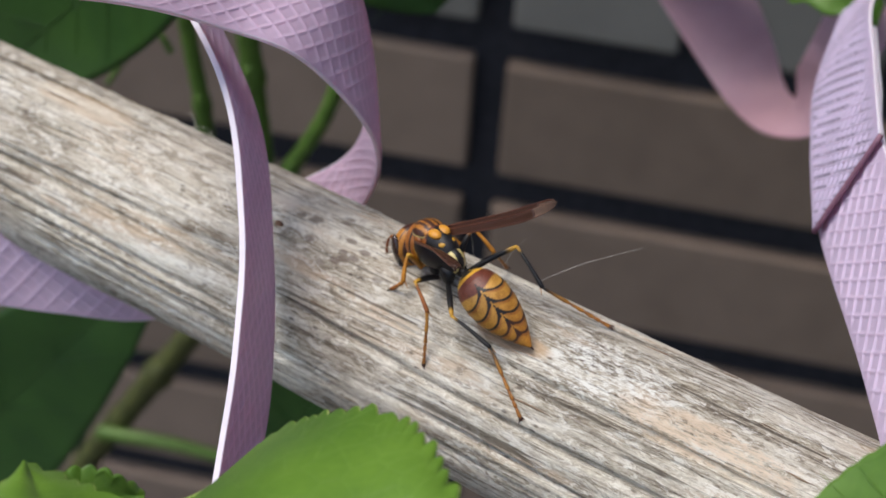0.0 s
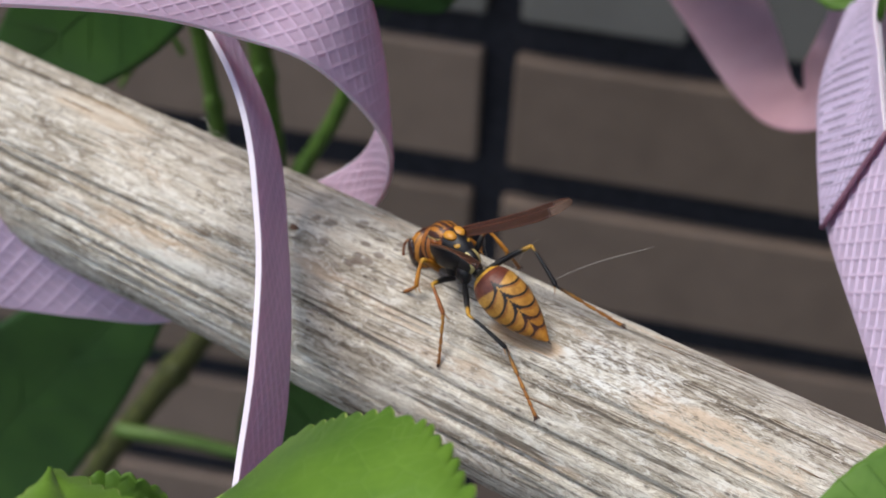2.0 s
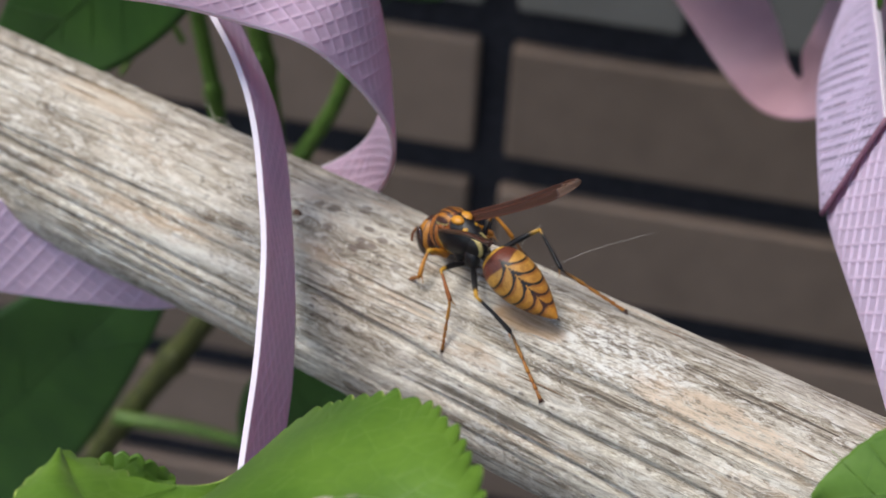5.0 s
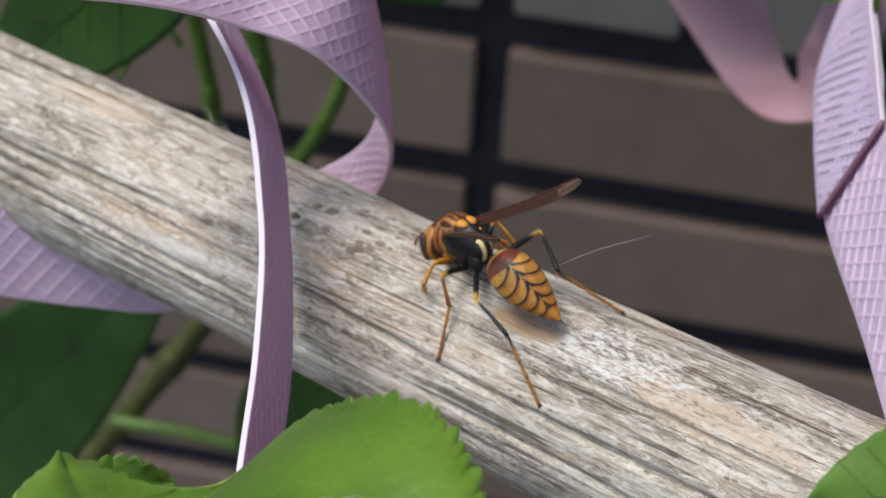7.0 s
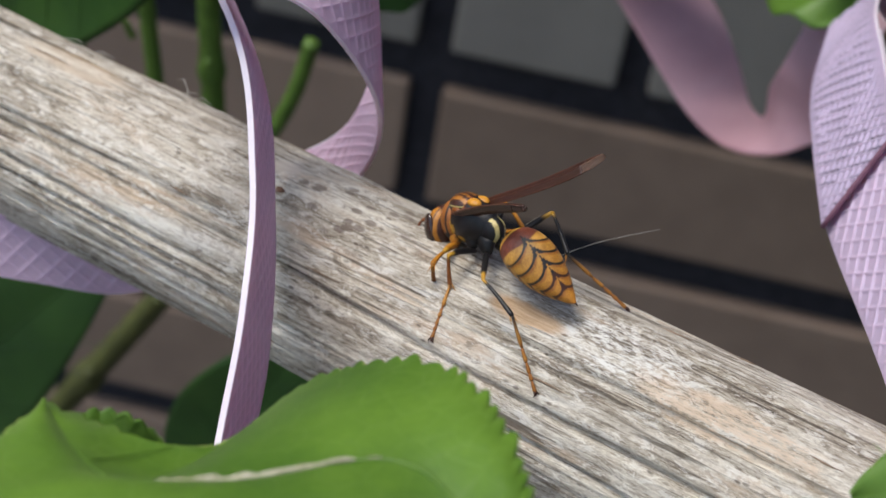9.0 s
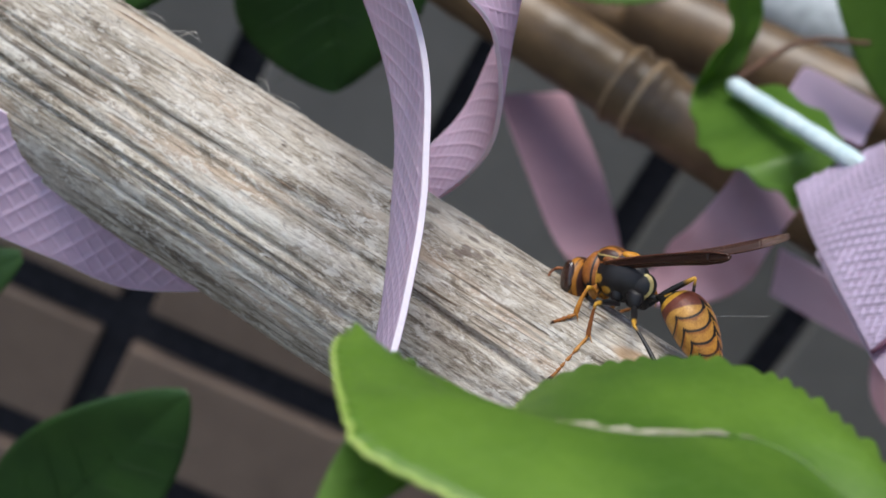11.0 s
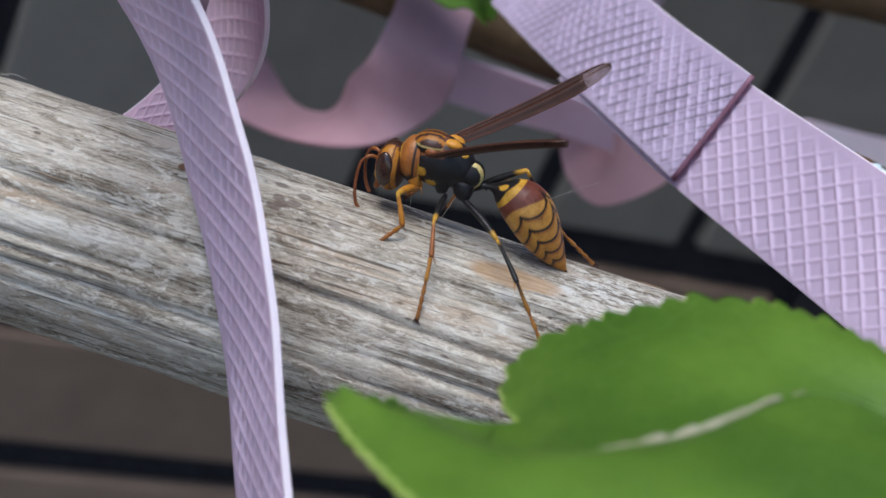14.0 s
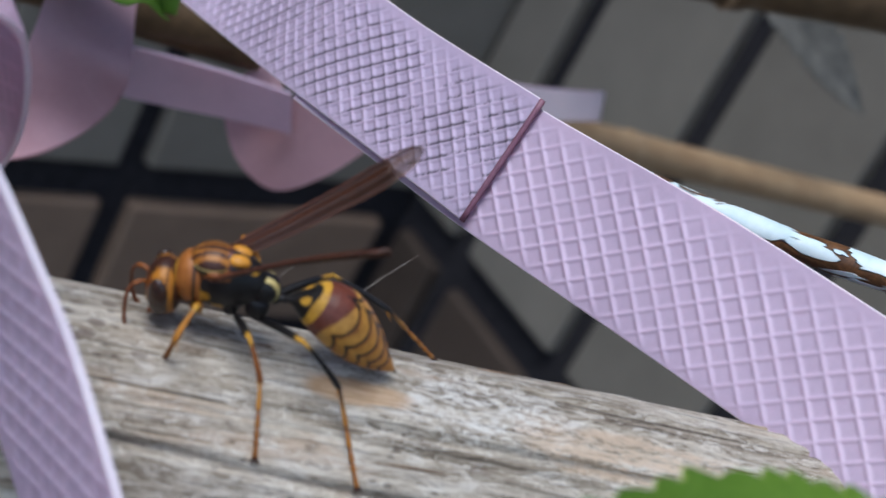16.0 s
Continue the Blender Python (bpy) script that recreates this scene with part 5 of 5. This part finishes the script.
# seconds, knee and ankle as seen from the body
JOINTS = {
    "front_near": [(0, (0.58, 0.28, 0.13), (0.53, 0.43, -0.12)), (4.5, (0.59, 0.34, 0.08), (0.57, 0.53, -0.14)), (9, (0.5, 0.39, -0.1), (0.38, 0.67, -0.15)), (11.5, (0.58, 0.39, -0), (0.67, 0.38, -0.29)), (12.5, (0.66, 0.41, -0.09), (0.87, 0.4, -0.3)), (13, (0.65, 0.41, -0.1), (0.71, 0.59, -0.34)), (13.5, (0.72, 0.4, -0.12), (0.6, 0.41, -0.39)), (14.5, (0.74, 0.38, -0.05), (0.68, 0.53, -0.3)), (15.5, (0.56, 0.27, 0.13), (0.74, 0.4, -0.09)), (16, (0.62, 0.33, 0.09), (0.75, 0.52, -0.09))],
    "middle_near": [(0, (0.18, 0.5, 0.04), (-0.05, 0.56, -0.22)), (4.5, (0.17, 0.51, 0.01), (-0.03, 0.61, -0.25)), (9, (0.25, 0.55, -0.06), (0.32, 0.51, -0.41)), (11.5, (0.39, 0.56, -0.18), (0.43, 0.51, -0.52)), (12.5, (0.51, 0.52, -0.23), (0.51, 0.73, -0.5)), (13, (0.48, 0.51, -0.31), (0.45, 0.78, -0.54)), (13.5, (0.43, 0.55, -0.23), (0.42, 0.84, -0.43)), (14.5, (0.23, 0.55, -0.18), (0.12, 0.75, -0.45)), (15.5, (0.21, 0.53, -0.02), (0.09, 0.63, -0.34)), (16, (0.18, 0.52, -0.01), (0.08, 0.61, -0.33))],
    "hind_near": [(0, (-0.28, 0.42, -0.25), (-0.72, 0.3, -0.52)), (4.5, (-0.27, 0.43, -0.24), (-0.6, 0.31, -0.64)), (9, (-0.19, 0.5, -0.26), (-0.63, 0.55, -0.56)), (11.5, (-0.08, 0.57, -0.29), (-0.45, 0.69, -0.66)), (12.5, (-0.16, 0.53, -0.27), (-0.37, 0.94, -0.54)), (13, (-0.19, 0.49, -0.3), (-0.41, 0.93, -0.51)), (13.5, (-0.17, 0.52, -0.26), (-0.38, 0.98, -0.41)), (14.5, (-0.3, 0.26, -0.39), (-0.67, 0.57, -0.61)), (15.5, (-0.22, 0.49, -0.04), (-0.52, 0.47, -0.48)), (16, (-0.23, 0.47, -0.03), (-0.52, 0.45, -0.47))],
    "hind_far": [(0, (-0.2, -0.6, 0.1), (-0.62, -0.55, -0.24)), (4.5, (-0.17, -0.64, 0.06), (-0.58, -0.52, -0.27)), (9, (-0.21, -0.53, 0.19), (-0.57, -0.35, -0.17)), (11.5, (-0.35, -0.06, 0.27), (-0.31, -0.14, -0.26)), (12.5, (-0.33, 0.1, 0.24), (-0.33, 0.03, -0.3)), (13, (-0.3, 0.04, 0.3), (-0.36, 0.14, -0.23)), (13.5, (-0.32, 0.04, 0.28), (-0.47, 0.03, -0.23)), (14.5, (-0.42, -0.11, 0.16), (-0.73, -0.31, -0.23)), (15.5, (-0.44, -0.3, 0.05), (-0.87, -0.27, -0.27)), (16, (-0.38, -0.48, -0.11), (-0.86, -0.39, -0.35))],
    "middle_far": [(0, (0.34, -0.45, 0.23), (0.11, -0.51, -0.04)), (9, (0.35, -0.38, 0.23), (0.15, -0.46, -0.06)), (16, (0.35, -0.40, 0.20), (0.22, -0.52, -0.10))],
}
JOINTS["front_far"] = [(t, (k[0] + 0.03, -k[1], k[2]), (a[0] + 0.05, -a[1], a[2])) for t, k, a in JOINTS["front_near"]]

# where the feet stand, in time
FEET = {
    "front_near": [(0, (-0.55, 0.83, 0.31)), (4.5, (-0.54, 0.81, 0.3)), (9, (-0.13, 0.6, 0.35)), (11.5, (-0.13, 0.6, 0.35)), (12.5, (-0.13, 0.6, 0.35)), (13, (-0.13, 0.6, 0.35)), (13.5, (-0.13, 0.6, 0.35)), (14.5, (-0.46, 0.93, 0.35)), (15.5, (-0.57, 0.9, 0.32)), (16, (-0.54, 0.88, 0.32))],
    "middle_near": [(0, (-0.011, 0.046, 0.08)), (9, (-0.008, 0.044, 0.08)), (12.5, (-0.03, 0.01, 0.035))],
    "hind_near": [(0, (1.12, -0.55, 0.19)), (4.5, (1.14, -0.54, 0.21)), (9, (1.14, -0.54, 0.21)), (11.5, (1.14, -0.54, 0.21)), (12.5, (1.14, -0.54, 0.21)), (13, (1.14, -0.54, 0.21)), (13.5, (1.14, -0.54, 0.21)), (14.5, (1.08, -0.56, 0.15)), (15.5, (0.81, -0.4, 0.14)), (16, (0.7, -0.38, 0.09))],
    "hind_far": [(0, (1.865, 0.64, 0.54))],
    "middle_far": [(0, (0.66, 1.66, 0.12))],
    "front_far": [(0, (-0.40, 1.20, 0.35)), (9, (-0.05, 1.10, 0.38)), (13.5, (0.0, 1.10, 0.38)), (14.5, (-0.28, 1.32, 0.36)), (16, (-0.36, 1.28, 0.33))],
}

# body: seconds, waist, way forward, way up, abdomen's tip as seen from the body
BODY = [
    (0, (0.222, 0.781, 0.820), (-0.72, 0.61, -0.33), (-0.25, 0.21, 0.94), (-0.87, -0.02, -0.5)),
    (4.5, (0.290, 0.809, 0.855), (-0.71, 0.58, -0.4), (-0.3, 0.26, 0.92), (-0.89, -0.01, -0.45)),
    (9, (0.482, 0.905, 0.844), (-0.71, 0.52, -0.48), (-0.3, 0.4, 0.87), (-0.89, 0.03, -0.45)),
    (11.5, (0.719, 0.894, 0.925), (-0.74, 0.44, -0.51), (-0.25, 0.52, 0.82), (-0.75, 0, -0.62)),
    (12.5, (0.772, 0.961, 1.022), (-0.83, 0.38, -0.42), (-0.31, 0.31, 0.9), (-0.7, -0.02, -0.65)),
    (13, (0.841, 1.048, 0.966), (-0.83, 0.45, -0.32), (-0.2, 0.28, 0.94), (-0.7, 0.03, -0.65)),
    (13.5, (0.668, 0.930, 1.028), (-0.85, 0.44, -0.29), (-0.2, 0.2, 0.96), (-0.73, -0.06, -0.66)),
    (14.5, (0.357, 0.898, 1.014), (-0.81, 0.53, -0.26), (-0.2, 0.17, 0.96), (-0.82, 0.06, -0.54)),
    (15.5, (0.263, 0.905, 0.928), (-0.84, 0.45, -0.29), (-0.31, 0.03, 0.95), (-0.87, 0.1, -0.45)),
    (16, (0.218, 0.841, 0.968), (-0.79, 0.53, -0.33), (-0.35, 0.06, 0.94), (-0.82, 0, -0.56)),
]
# the waist's way between those times
WAIST = sorted([(r[0], r[1]) for r in BODY] + [(7, (0.370, 0.819, 0.846)), (8.5, (0.442, 0.860, 0.842)), (12, (0.738, 0.954, 0.965)), (14, (0.520, 0.922, 1.030)), (15, (0.336, 0.870, 0.985))])
# which way the abdomen's back faces, as seen from the body
ROLL = [(0, (0, 0.45, 0.80)), (9, (0, 0.40, 0.85)), (11.5, (0, 0.10, 1.0))]
# ways of the wings as seen from the body
RAISED = [(0, (-0.89, -0.23, 0.40)), (4.5, (-0.90, -0.27, 0.35)), (9, (-0.91, -0.18, 0.37)), (11.5, (-0.90, -0.20, 0.33)), (12.5, (-0.87, -0.20, 0.40)), (13, (-0.85, -0.20, 0.45)), (13.5, (-0.80, -0.15, 0.57)), (14.5, (-0.79, -0.20, 0.57)), (15.5, (-0.77, -0.25, 0.58)), (16, (-0.81, -0.23, 0.54))]
LOWERED = [(0, (-0.90, 0.34, 0.27)), (4.5, (-0.93, 0.28, 0.24)), (9, (-0.94, 0.25, 0.23)), (11.5, (-0.96, 0.19, 0.22)), (12.5, (-0.89, 0.30, 0.34)), (13, (-0.83, 0.44, 0.35)), (13.5, (-0.83, 0.40, 0.39)), (14.5, (-0.86, 0.30, 0.41)), (15.5, (-0.83, 0.29, 0.48)), (16, (-0.87, 0.20, 0.45))]


def basis(x, up):
    """A turn whose x axis is x and whose z axis leans to up."""
    x = Vector(x).normalized()
    y = Vector(up).cross(x).normalized()
    z = x.cross(y)
    return Matrix(((x.x, y.x, z.x), (x.y, y.y, z.y), (x.z, y.z, z.z)))


def between(keys, t):
    """The value at t of keys (seconds, point)."""
    ts = [k[0] for k in keys]
    return Vector([float(np.interp(t, ts, [k[1][a] for k in keys])) for a in range(3)])


def on_wood(p):
    """The nearest place on the pole's surface."""
    q = Vector(to_pole(p))
    r = math.hypot(q.y, q.z)
    k = (POLE_R + 0.015) / r
    return (POLE_M @ Vector((q.x * CM, q.y * k * CM, q.z * k * CM))) / CM


def body_at(t):
    point = between(WAIST, t)
    fwd = between([(r[0], r[2]) for r in BODY], t)
    up = between([(r[0], r[3]) for r in BODY], t)
    return basis(fwd, up), point, between([(r[0], r[4]) for r in BODY], t)


def wing_pose(root, way, lean):
    m = basis(way, lean).to_4x4()
    m.translation = Vector(root) * CM
    return m


def motions():
    walk(raised_wing, [(t, wing_pose((0.42, -0.150, 0.325), way, (0.34, -0.70, 0.35))) for t, way in RAISED])
    walk(low_wing, [(t, wing_pose((0.53, 0.180, 0.255), way, (0.30, 0.58, 0.48))) for t, way in LOWERED])
    times = sorted(set([r[0] for r in WAIST] + [1.5, 3.0, 6.0, 9.6, 10.2, 10.8]))
    rows, tail, limbs = [], [], {k: ([], [], []) for k in LEGS}
    for t in times:
        turn, point, tip = body_at(t)
        m = turn.to_4x4()
        m.translation = point * CM
        rows.append((t, m))
        tail.append((t, basis(-tip, between(ROLL, t)).to_4x4()))
        for k, (hip, (femur, shin, foot), cols, thick) in LEGS.items():
            hip = Vector(hip)
            end = turn.transposed() @ (on_wood(between(FEET[k], t)) - point)
            knee = hip + (between([(r[0], r[1]) for r in JOINTS[k]], t) - hip).normalized() * femur
            ankle = knee + (between([(r[0], r[2]) for r in JOINTS[k]], t) - knee).normalized() * shin
            for rows_k, a, b in zip(limbs[k], (hip, knee, ankle), (knee, ankle, end)):
                p = basis(b - a, (0.1, 0, 1)).to_4x4()
                p.translation = a * CM
                rows_k.append((t, p))
    walk(WASP, rows)
    walk(gaster, tail)
    for k, pieces in limbs.items():
        for ob, keys in zip(LEG_PARTS[k], pieces):
            walk(ob, keys)


# ---- placing it all ----
weathered_pole()
straps()
trellis()
plants()
lay_walls()
motions()
